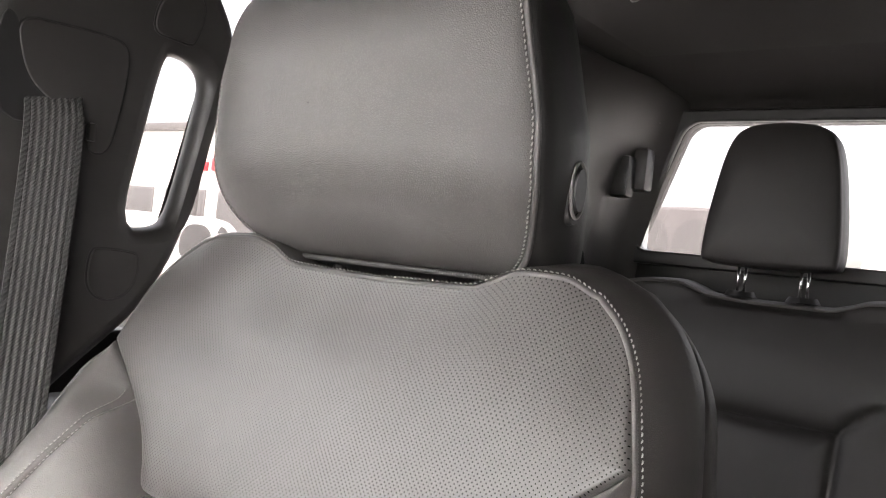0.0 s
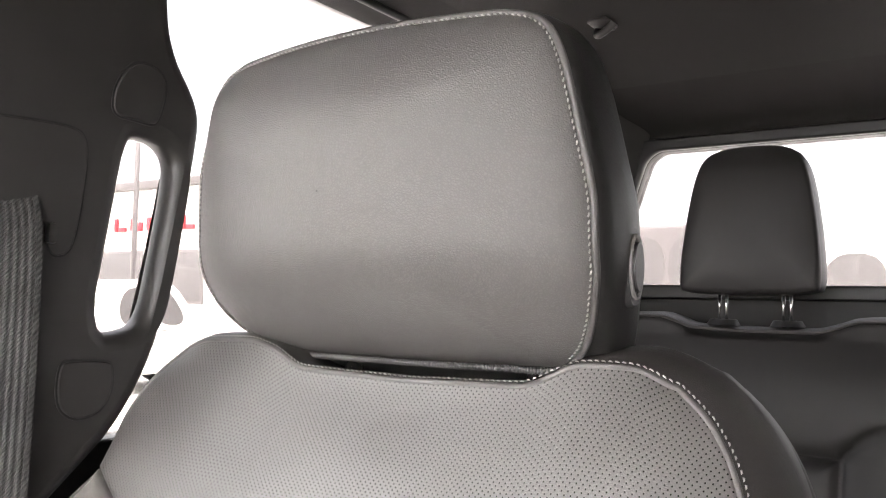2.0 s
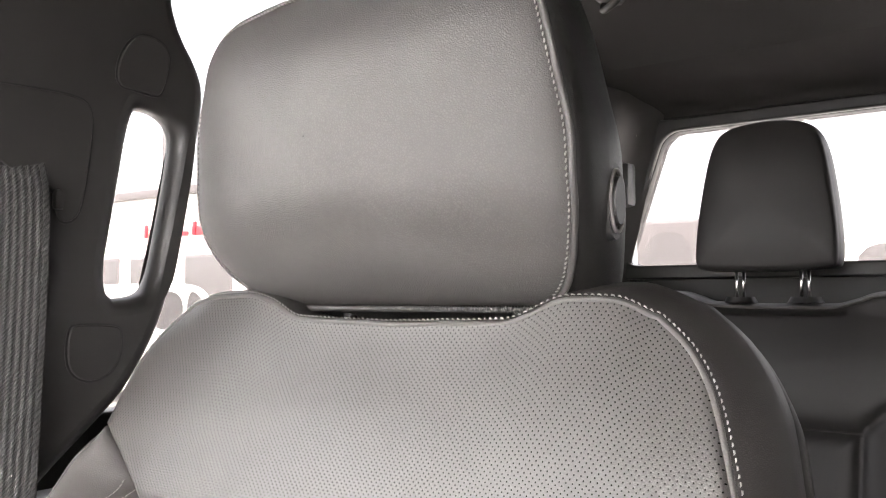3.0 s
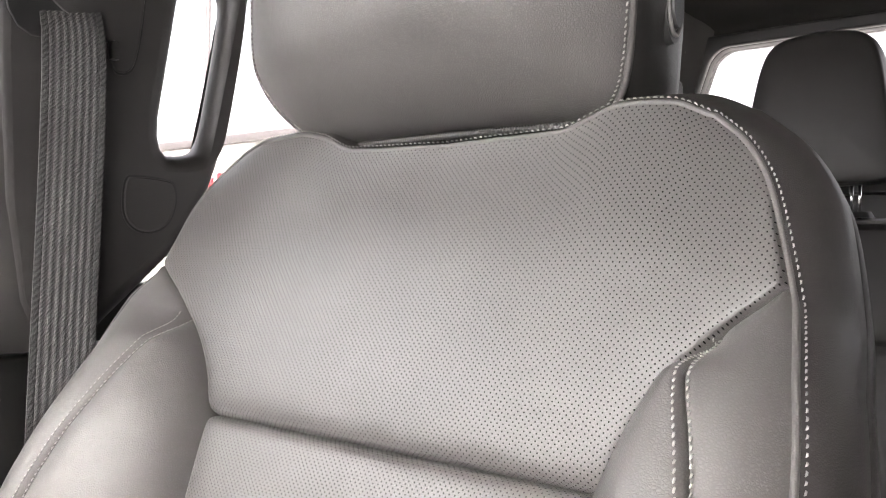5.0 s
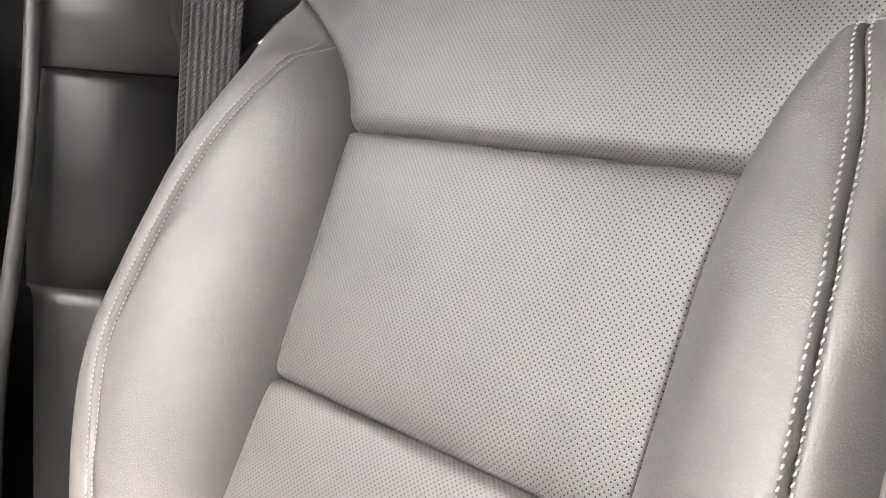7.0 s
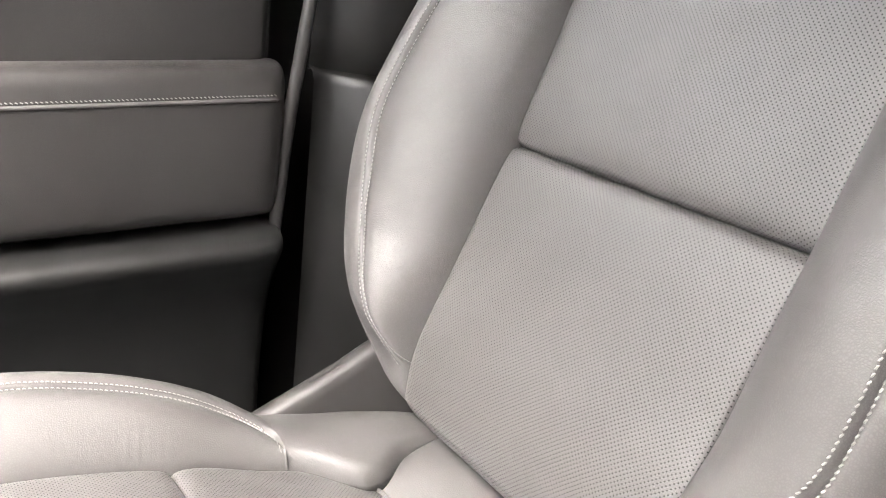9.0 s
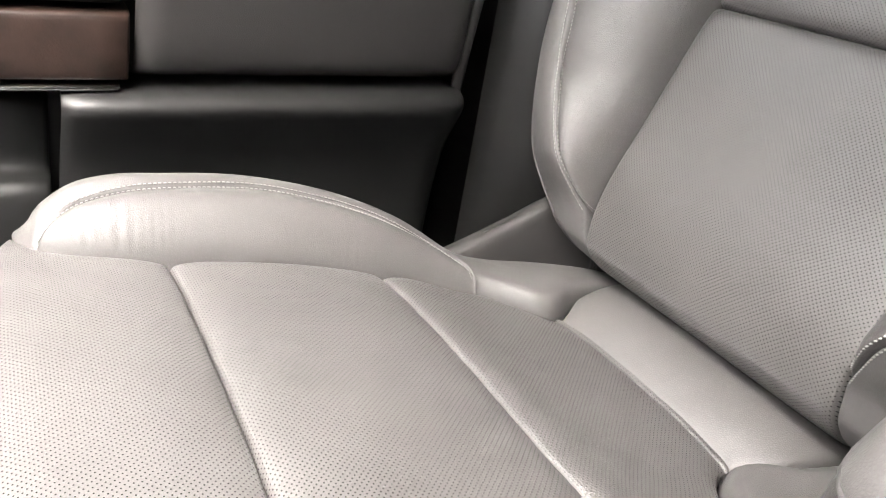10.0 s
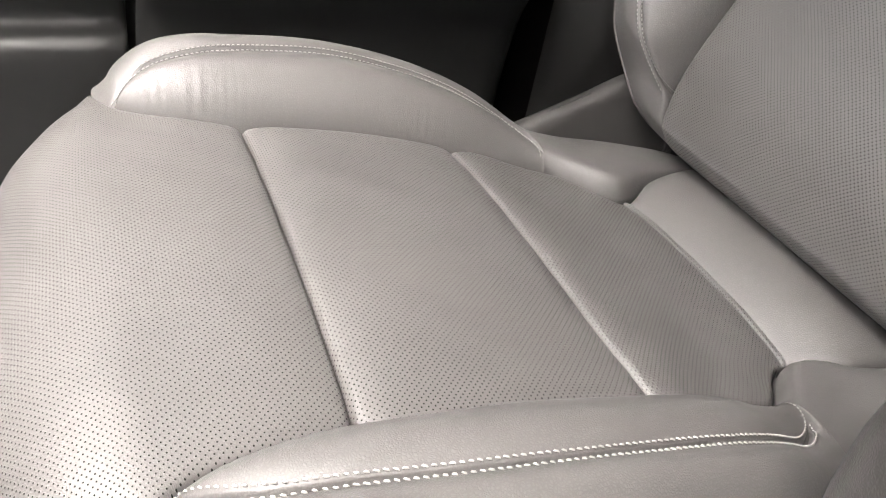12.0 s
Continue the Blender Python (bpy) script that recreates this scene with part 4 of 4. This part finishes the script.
# ---- centre console with its armrest lid ----
console = empty("centre_console", (0.40, -0.05, 0.0), "grey leather centre console with a padded armrest lid", "console")


def pad_ring(grow, z, r=0.045, nose=0.0, x0=0.297, x1=0.520, y0=-0.283, y1=0.08):
    """One level of the lid: a rounded rectangle drawn in or out by grow, its front set back by nose."""
    pts = soft_rect(x0 - grow, x1 + grow, y0 - grow + nose, y1 + grow, max(r + grow, 0.01))
    return [(x, y, z) for x, y in pts]


lid = [pad_ring(*level) for level in ((-0.012, 0.430, 0.04), (-0.004, 0.433, 0.04), (0.0, 0.442, 0.04), (0.002, 0.465, 0.04), (0.002, 0.490, 0.04), (0.0005, 0.503, 0.04), (-0.001, 0.507, 0.04),
                                      (0.0, 0.511, 0.04), (-0.001, 0.524, 0.042, 0.010), (-0.003, 0.537, 0.045, 0.026), (-0.006, 0.549, 0.05, 0.046), (-0.011, 0.558, 0.055, 0.066),
                                      (-0.019, 0.564, 0.06, 0.082), (-0.034, 0.568, 0.07, 0.092), (-0.060, 0.570, 0.09, 0.092), (-0.106, 0.571, 0.12, 0.080))]
under(sheet("armrest_lid", np.array(lid[6:]), M_LEATHER, None, "padded grey leather armrest lid", loop=True), console)
under(sheet("lid_side", np.array(lid[:7]), M_DOOR, None, "darker leather side of the lid", loop=True), console)
seam_line = np.array(pad_ring(0.0003, 0.507))
under(part("lid_piping", tube_mesh("lid_piping", seam_line, 0.0019, 8, closed=True), M_LEATHER, None, "grey leather piping round the lid"), console)
under(stitching("stitching", np.array(pad_ring(0.0008, 0.5115) + pad_ring(0.0008, 0.5115)[:1]), np.array(pad_ring(0.0008, 0.5115) + pad_ring(0.0008, 0.5115)[:1]) - np.array([0.40, -0.1, 0.50]), None), console)
bin_rings = [pad_ring(-0.014, 0.0, r=0.04), pad_ring(-0.012, 0.30, r=0.04), pad_ring(-0.010, 0.420, r=0.04), pad_ring(-0.016, 0.4305, r=0.04)]
under(sheet("storage_bin", np.array(bin_rings), M_WRAP, None, "dark grey storage bin under the lid", loop=True), console)

# ---- seat belt ----
belt = empty("seat_belt", (-0.35, 0.15, 0.7), "grey woven seat belt hanging from the pillar slot", "seat belt")
path = rounded([(-0.356, 0.146, 1.118), (-0.342, 0.145, 1.092), (-0.328, 0.1435, 1.06), (-0.324, 0.140, 0.95), (-0.320, 0.134, 0.83), (-0.315, 0.128, 0.72), (-0.312, 0.126, 0.58), (-0.312, 0.138, 0.42), (-0.312, 0.15, 0.25)], 3, closed=False)
lean = np.array([0.12, 0.99, 0.0])
face_way = np.array([0.99, -0.12, 0.0])
half = 0.0262
run = np.concatenate([[0], np.cumsum(np.linalg.norm(np.diff(path, axis=0), axis=1))])


def band(name, a0, a1, lift, label, ribs=0, material=M_BELT):
    """A lengthwise band of the belt between two shares of its half width, ribbed where ribs are given."""
    n = max(ribs, 1) * 6
    top = [(a0 + (a1 - a0) * k / n, lift + (0.0004 * (0.5 - 0.5 * math.cos(2 * math.pi * ribs * k / n)) if ribs else 0.0004 * math.sin(math.pi * k / n))) for k in range(n + 1)]
    cross = top + [(a1, -lift), (a0, -lift), top[0]]
    g = np.array([[p + lean * half * a + face_way * b for a, b in cross] for p in path])
    uvs = np.array([[(half * a, r) for a, b in cross] for r in run])
    return under(sheet(name, g, material, None, label, uv=uvs), belt)


band("strap", -0.80, 0.80, 0.0006, "ribbed grey webbing", 7)
band("selvedge", -1.0, -0.79, 0.0008, "thicker woven edge", 0, M_SELVEDGE)
band("selvedge", 0.79, 1.0, 0.0008, "thicker woven edge", 0, M_SELVEDGE)
pillar_part(plate("belt_slot", [rounded([(0.09, 1.058), (0.15, 1.060), (0.180, 1.066), (0.182, 1.074), (0.165, 1.0765), (0.145, 1.083), (0.125, 1.098), (0.113, 1.12), (0.106, 1.152), (0.09, 1.152)], 2)], 0.004, 0.001, M_BLACK, None, at_x(PX - 0.0012), "black scooped belt slot"))
under(block("guide_clip", (PX - 0.004, 0.179, 1.052), (PX + 0.006, 0.188, 1.070), 0.004, M_TRIM, None, "small grey guide clip"), pillar)

# ---- right-hand front door ----
door = empty("door_1", (-0.45, -0.4, 0.05), "closed front door with padded armrest, dark lower panel and brown trim", "door", kind="structure")


def door_part(ob):
    return under(ob, door)


def extrude_y(name, section, y0, y1, material, label, ends=0.012, count=30, flip=False, tilt=0.05):
    """A moulding with one section (x, z) along the door, its ends drawn in a little."""
    p = rounded(section, 2, closed=False)
    ys = np.concatenate([[y0], y0 + ends * np.array([0.1, 0.35, 1.0]), np.linspace(y0 + ends, y1 - ends, count)[1:-1], y1 - ends * np.array([1.0, 0.35, 0.1]), [y1]])
    pull = np.concatenate([[0.012], [0.008, 0.003, 0.0], np.zeros(count - 2), [0.0, 0.003, 0.008], [0.012]])
    g = np.array([[(x - d, y, z + tilt * (y + 0.02)) for x, z in p] for y, d in zip(ys, pull)])
    return door_part(sheet(name, g, material, None, label, flip=flip))


extrude_y("door_upper", [(-0.50, 0.83), (-0.47, 0.832), (-0.452, 0.82), (-0.445, 0.78), (-0.44, 0.70), (-0.44, 0.62), (-0.45, 0.58)], -1.2, -0.014, M_DOOR, "grey padded upper door panel")
extrude_y("armrest", [(-0.45, 0.617), (-0.42, 0.622), (-0.392, 0.621), (-0.379, 0.612), (-0.3755, 0.594), (-0.3765, 0.5895), (-0.375, 0.585), (-0.376, 0.54), (-0.381, 0.49), (-0.388, 0.468), (-0.41, 0.458), (-0.45, 0.458)], -0.362, -0.018, M_DOOR, "padded grey armrest with a stitched edge", 0.02)
door_part(part("piping", tube_mesh("piping", [(-0.3752, y, 0.5895 + 0.05 * (y + 0.02)) for y in np.linspace(-0.352, -0.030, 60)], 0.0021, 8), M_LEATHER, None, "pale grey piping round the armrest"))
door_part(stitching("stitching", [(-0.3758, y, 0.5935 + 0.05 * (y + 0.02)) for y in np.linspace(-0.350, -0.032, 120)], np.array([1.0, 0.0, 0.35]), None, slant=0.5))
extrude_y("armrest_front", [(-0.45, 0.60), (-0.40, 0.598), (-0.385, 0.59), (-0.382, 0.56), (-0.384, 0.53), (-0.40, 0.526), (-0.45, 0.526)], -1.1, -0.372, M_DOOR_LOW, "black door pull surround", 0.02)
extrude_y("trim_strip", [(-0.45, 0.524), (-0.385, 0.522), (-0.380, 0.515), (-0.380, 0.465), (-0.385, 0.459), (-0.45, 0.457)], -1.1, -0.366, M_WOOD, "brown open-pore trim strip", 0.004)
extrude_y("chrome_strip", [(-0.41, 0.4575), (-0.382, 0.457), (-0.3775, 0.4535), (-0.382, 0.450), (-0.41, 0.4495)], -1.1, -0.374, M_CHROME, "bright strip under the trim", 0.004)
extrude_y("door_lower", [(-0.45, 0.452), (-0.40, 0.452), (-0.372, 0.449), (-0.3615, 0.441), (-0.362, 0.430), (-0.374, 0.412), (-0.398, 0.37), (-0.412, 0.25), (-0.405, 0.12), (-0.40, 0.06), (-0.45, 0.05)], -0.425, -0.016, M_DOOR_LOW, "black lower door panel with a rounded ledge", 0.03)
extrude_y("door_pocket", [(-0.45, 0.44), (-0.428, 0.435), (-0.424, 0.40), (-0.425, 0.37), (-0.418, 0.362), (-0.40, 0.356), (-0.394, 0.34), (-0.397, 0.25), (-0.40, 0.06), (-0.45, 0.05)], -1.2, -0.432, M_DOOR_LOW, "black moulded map pocket", 0.006)
door_part(block("door_core", (-0.505, -1.2, 0.05), (-0.446, -0.012, 0.82), 0.006, M_BLACK, None, "black door inner frame"))

# ---- right-hand rear door ----
rdoor = empty("door_2", (-0.47, 0.8, 0.05), "closed rear door with a dark padded panel", "door", kind="structure")
g = np.array([[(x, y, z) for x, z in rounded([(-0.50, 0.85), (-0.47, 0.852), (-0.452, 0.842), (-0.447, 0.80), (-0.445, 0.6), (-0.45, 0.1)], 2, closed=False)] for y in np.linspace(0.36, 1.30, 30)])
under(sheet("door_skin", g, M_DOOR_LOW, None), rdoor)

# ---- rear corner pillar ----
corner = empty("corner_pillar", (-0.42, 1.45, 0.0), "dark grey rear corner pillar trim with belt guide", "pillar trim")
g = []
for z, sh in ((0.5, -0.10), (0.9, -0.09), (1.06, -0.075), (1.2, -0.04), (1.32, -0.008), (1.44, 0.02)):
    g.append([(max(x + sh * min(1.0, max(0.0, (y - 1.25) / 0.25)), -0.502), y, z) for x, y in rounded([(-0.50, 1.20), (-0.455, 1.22), (-0.435, 1.26), (-0.425, 1.40), (-0.415, 1.52), (-0.395, 1.58), (-0.365, 1.612), (-0.345, 1.63)], 2, closed=False)])
under(sheet("pillar_skin", np.array(g), M_TRIM, None, flip=False), corner)

under(block("belt_guide", (-0.475, 1.515, 1.165), (-0.418, 1.560, 1.262), 0.012, M_BLACK, None, "black recessed belt guide"), corner)
under(block("guide_cover", (-0.460, 1.553, 1.185), (-0.392, 1.600, 1.285), 0.012, M_TRIM, None, "grey belt guide cover"), corner)
under(block("pale_label", (-0.420, 1.588, 1.345), (-0.386, 1.612, 1.395), 0.004, M_PALE, None, "small pale label"), corner)

# ---- rear seat ----
rear = empty("rear_seat", (0.2, 1.35, 0.0), "black leather rear bench with pale edge piping", "car seat")
r_top = pchip([(-0.42, 0.975), (-0.32, 0.992), (-0.27, 0.993), (-0.235, 0.984), (-0.20, 0.972), (-0.08, 0.967), (0.03, 0.967), (0.07, 0.976), (0.11, 0.989), (0.16, 0.992), (0.30, 0.985), (1.2, 0.985)])
xs = np.concatenate([np.linspace(-0.42, 0.4, 150), np.linspace(0.41, 1.2, 40)])
prof = [(1.60, -0.06), (1.585, -0.012), (1.565, -0.001), (1.54, 0.0), (1.515, -0.001), (1.500, -0.006), (1.4935, -0.012), (1.490, -0.02)]
g = [[(x, y, float(r_top(x)) + h) for x in xs] for y, h in prof]
for z in np.concatenate([np.linspace(0.95, 0.76, 20), np.linspace(0.755, 0.71, 24), np.linspace(0.70, 0.42, 16)]):
    row = []
    for x in xs:
        seam_x = 0.085 + 0.06 * max(0.0, (z - 0.73) / 0.06) ** 1.5 if z < 0.80 else 9
        hseam = cut(z - 0.735 - 0.03 * min(max(-0.02 - x, 0), 0.2), 0.02, 0.010) if x < seam_x else 0
        vseam = cut(x - seam_x, 0.02, 0.012) if z < 0.80 else 0
        n = float(min(hseam, vseam)) if (hseam or vseam) else 0.0
        row.append((x, 1.487 - 0.30 * (0.95 - z) - 0.012 * math.sin(min(max((0.95 - z) / 0.2, 0), 1) * math.pi) - n, z))
    g.append(row)
under(sheet("backrest", np.array(g), M_REAR, None, "black leather bench backrest", flip=True), rear)
edge = np.array([(x, 1.4955, float(r_top(x)) - 0.008) for x in xs])
under(part("piping", tube_mesh("piping", edge, 0.0035, 8), M_LEATHER, None, "grey piping along the top edge"), rear)
under(block("cushion", (-0.42, 0.86, 0.28), (1.2, 1.36, 0.44), 0.05, M_REAR, None, "black leather bench cushion", 4), rear)
under(block("bench_base", (-0.40, 0.95, 0.0), (1.19, 1.6, 0.29), 0.02, M_BLACK, None, "black base under the bench"), rear)

# rear headrest on two chrome posts
o = [(-0.125, 1.030), (-0.135, 1.05), (-0.132, 1.12), (-0.122, 1.20), (-0.112, 1.26), (-0.098, 1.302), (-0.075, 1.322), (-0.03, 1.330)]
o = o + [(-x, z) for x, z in o[::-1]]
o = rounded(o, 2)
mid = np.array([0, 1.18])
CX = -0.084


def rear_ring(k, y):
    p = mid + (o - mid) * k
    return np.stack([p[:, 0] + CX, np.full(len(p), y) + 0.12 * (p[:, 1] - 1.05), p[:, 1]], 1)


rings = [rear_ring(k, 1.470 - 0.02 * (1 - k**3)) for k in (0.01, 0.3, 0.6, 0.8, 0.92, 0.97)]
rings += [rear_ring(k, y) for k, y in ((0.992, 1.473), (1.0, 1.480), (0.994, 1.4835), (1.004, 1.488), (1.01, 1.51), (1.0, 1.54), (0.96, 1.555), (0.85, 1.563), (0.5, 1.567), (0.01, 1.568))]
under(sheet("rear_headrest", np.stack(rings), M_REAR, None, "black leather head restraint", loop=True, flip=True), rear)
for x in (CX - 0.060, CX + 0.064):
    under(part("post", tube_mesh("post", [(x - 0.007, 1.527, 0.96), (x - 0.007, 1.527, 1.05)], 0.0035, 10), M_CHROME, None, "chrome headrest post"), rear)
    under(part("post", tube_mesh("post", [(x + 0.007, 1.527, 0.96), (x + 0.007, 1.527, 1.05)], 0.0035, 10), M_CHROME, None, "chrome headrest post"), rear)
    bm = bmesh.new()
    bmesh.ops.create_cone(bm, cap_ends=True, segments=28, radius1=0.034, radius2=0.027, depth=0.012, matrix=Matrix.Translation((x, 1.528, 0.974)) @ Matrix.Diagonal((1, 0.7, 1, 1)))
    s = under(part("post_guide", bm, M_BLACK, None, "black post guide"), rear)
    s.data.set_sharp_from_angle(angle=radians(40))

# ---- coat hook on the headliner ----
hook = empty("coat_hook", (-0.19, 1.0, 1.45), "small grey plastic coat hook on the headliner", "hook")
bm = bmesh.new()
bmesh.ops.create_cube(bm, size=1, matrix=Matrix.Translation((-0.19, 1.0, 1.45)) @ Matrix.Diagonal((0.034, 0.05, 0.012, 1)))
bmesh.ops.bevel(bm, geom=bm.edges[:], offset=0.004, segments=2, affect="EDGES")
under(part("base", bm, M_TRIM), hook)
h = rounded([(-0.200, 1.005, 1.446), (-0.198, 0.995, 1.432), (-0.188, 0.982, 1.427), (-0.174, 0.977, 1.431), (-0.164, 0.981, 1.442)], 2, closed=False)
under(part("hook_arm", tube_mesh("hook_arm", h, 0.006, 10), M_TRIM), hook)

# ---- outside ----
M_ASPHALT = plain("pale_concrete", (0.40, 0.39, 0.38), 0.9, grain=60, relief=0.4, scale=0.6)
M_WHITE = plain("white_paint", (0.80, 0.79, 0.78), 0.25, vary=0.04, scale=2)
M_SILVER = plain("grey_paint", (0.13, 0.12, 0.12), 0.3, vary=0.05, scale=2)
M_TINT = plain("tinted_glass", (0.12, 0.115, 0.115), 0.2, vary=0.1, spec=0.2)
M_RED = plain("red_sign", (0.55, 0.03, 0.04), 0.4, vary=0.05)
M_CLAD = plain("pale_cladding", (0.70, 0.69, 0.67), 0.6, vary=0.06, scale=0.8)
M_TYRE = plain("tyre", (0.05, 0.05, 0.05), 0.8, grain=200)
ground = tagged(block("ground", (-900, -900, -0.95), (900, 900, -0.75), 0, M_ASPHALT), "pale grey concrete parking lot", "ground", kind="structure")

# row of parked vehicles, the showroom and a lamp pole across the lot
def vehicle(name, label, paint, place, turn, length=5.4, height=2.0, width=1.95, pickup=False):
    """A tall parked vehicle: body, cabin glass, bumpers, lamps and four wheels. Its own x runs along it, from tail to nose."""
    car = empty(name, place, label, "vehicle", "parked vehicles")
    car.rotation_euler = (0, 0, radians(turn))
    L, H = length, height

    def add(ob):
        ob.parent = car
        return ob
    roof_end = 0.42 * L if pickup else 0.06 * L
    body = [(0.02 * L, 0.42), (0.0, 0.62), (0.01 * L, 0.56 * H)] + ([(0.36 * L, 0.57 * H), (0.39 * L, 0.97 * H)] if pickup else [(0.03 * L, 0.92 * H)])
    body += [(roof_end + 0.05 * L, H), (0.60 * L, H), (0.655 * L, 0.94 * H), (0.745 * L, 0.60 * H), (0.97 * L, 0.53 * H), (0.995 * L, 0.45 * H), (L, 0.55), (0.985 * L, 0.36)]
    body += [(0.92 * L, 0.34), (0.90 * L, 0.62), (0.83 * L, 0.80), (0.75 * L, 0.62), (0.735 * L, 0.34), (0.27 * L, 0.34), (0.255 * L, 0.62), (0.18 * L, 0.80), (0.10 * L, 0.62), (0.085 * L, 0.36)]
    side = Matrix(((1, 0, 0, 0), (0, 0, -1, 0), (0, 1, 0, 0), (0, 0, 0, 1)))
    add(plate("body", [rounded(body, 2)], width, 0.07, paint, None, side))
    first = 0.43 * L if pickup else 0.09 * L
    spans = [(first, 0.555 * L), (0.565 * L, 0.70 * L)] if pickup else [(first, 0.27 * L), (0.28 * L, 0.46 * L), (0.47 * L, 0.69 * L)]
    for y in (-width / 2 - 0.004, width / 2 + 0.004):
        for k, (a, b) in enumerate(spans):
            tip = 0.10 * L if k == len(spans) - 1 else 0.0
            add(plate("side_window", [rounded([(a, 0.60 * H), (b, 0.60 * H), (b - tip * 0.9, 0.93 * H), (a + 0.01 * L, 0.93 * H)], 2)], 0.012, 0.003, M_TINT, None, Matrix.Translation((0, y, 0)) @ side))
            if k:
                add(block("door_seam", (a - 0.012, y - 0.003, 0.36), (a - 0.004, y + 0.003, 0.60 * H), 0, M_BLACK))
            add(block("door_handle", (a + 0.08, y - 0.02, 0.54 * H), (a + 0.28, y + 0.02, 0.565 * H), 0.008, M_CHROME))
        for cx in (0.18 * L, 0.83 * L):
            bm = bmesh.new()
            m = Matrix.Translation((cx, y * 0.90, 0.37)) @ Matrix.Rotation(radians(90), 4, "X")
            bmesh.ops.create_cone(bm, cap_ends=True, segments=32, radius1=0.37, radius2=0.37, depth=0.25, matrix=m)
            bmesh.ops.bevel(bm, geom=[e for e in bm.edges if e.calc_face_angle(0) > 1], offset=0.04, segments=3, affect="EDGES")
            tyre = add(part("wheel", bm, M_TYRE))
            bm = bmesh.new()
            bmesh.ops.create_cone(bm, cap_ends=True, segments=10, radius1=0.24, radius2=0.19, depth=0.27, matrix=m)
            part("rim", bm, M_CHROME, tyre)
    for x0, x1, mat, nm in ((-0.05, 0.10, paint, "bumper"), (L - 0.10, L + 0.05, paint, "bumper")):
        add(block(nm, (x0, -width / 2 + 0.05, 0.42), (x1, width / 2 - 0.05, 0.60), 0.04, mat))
    for y in (-0.40 * width, 0.40 * width):
        add(block("tail_lamp", (-0.02, y - 0.08, 0.62), (0.05, y + 0.08, 0.55 * H), 0.02, M_RED))
        add(block("headlamp", (L - 0.12, y - 0.12, 0.62), (L + 0.0, y + 0.12, 0.82), 0.03, M_CHROME))
    return car


vehicle("pickup_truck", "white pickup truck parked in the lot", M_WHITE, (-13.0, 6.1, -0.75), 90, 5.6, 2.0, pickup=True)
vehicle("delivery_van", "grey tall van parked in the lot", M_SILVER, (-6.6, 15.0, -0.75), -8, 5.2, 3.1)
vehicle("large_car", "white tall car parked behind the cab", M_WHITE, (-2.4, 14.6, -0.75), 4, 5.0, 2.75)
building = empty("showroom", (-33, 24, -0.75), "pale low showroom with red sign shapes on its front", "building")
b = under(block("wall", (-52, 23.0, -0.75), (-14, 34, 5.6), 0.05, M_CLAD), building)
under(block("roof", (-52.3, 22.7, 5.6), (-13.7, 34.3, 5.95), 0.04, M_SILVER), building)
for k in range(9):
    x = -50 + k * 4.0
    f = under(block("window", (x, 22.93, 0.6), (x + 3.1, 23.02, 2.9), 0.02, M_SILVER, None, "grey shop window"), building)
    block("pane", (x + 0.12, 22.91, 0.72), (x + 2.98, 22.95, 2.78), 0.01, M_TINT).parent = f
    f.children[0].matrix_parent_inverse = Matrix.Identity(4)
for k in range(6):
    x = -32.9 + k * 1.15
    for a, b, c, d in ((0.0, 0.2, 3.75, 4.35), (0.3, 0.8, 3.75, 3.95 + 0.2 * (k % 2))):
        under(block("sign_shape", (x + a, 22.86, c), (x + b, 22.98, d), 0.02, M_RED, None, "plain red sign bar"), building)
pole = empty("lamp_pole", (-15.5, 11.3, -0.75), "thin grey lamp pole across the lot", "lamp pole")
under(part("mast", tube_mesh("mast", [(-15.5, 11.3, -0.75), (-15.5, 11.3, 8.0)], 0.06, 10), M_SILVER), pole)
under(block("lamp_head", (-15.9, 11.15, 7.95), (-15.1, 11.45, 8.1), 0.03, M_SILVER), pole)
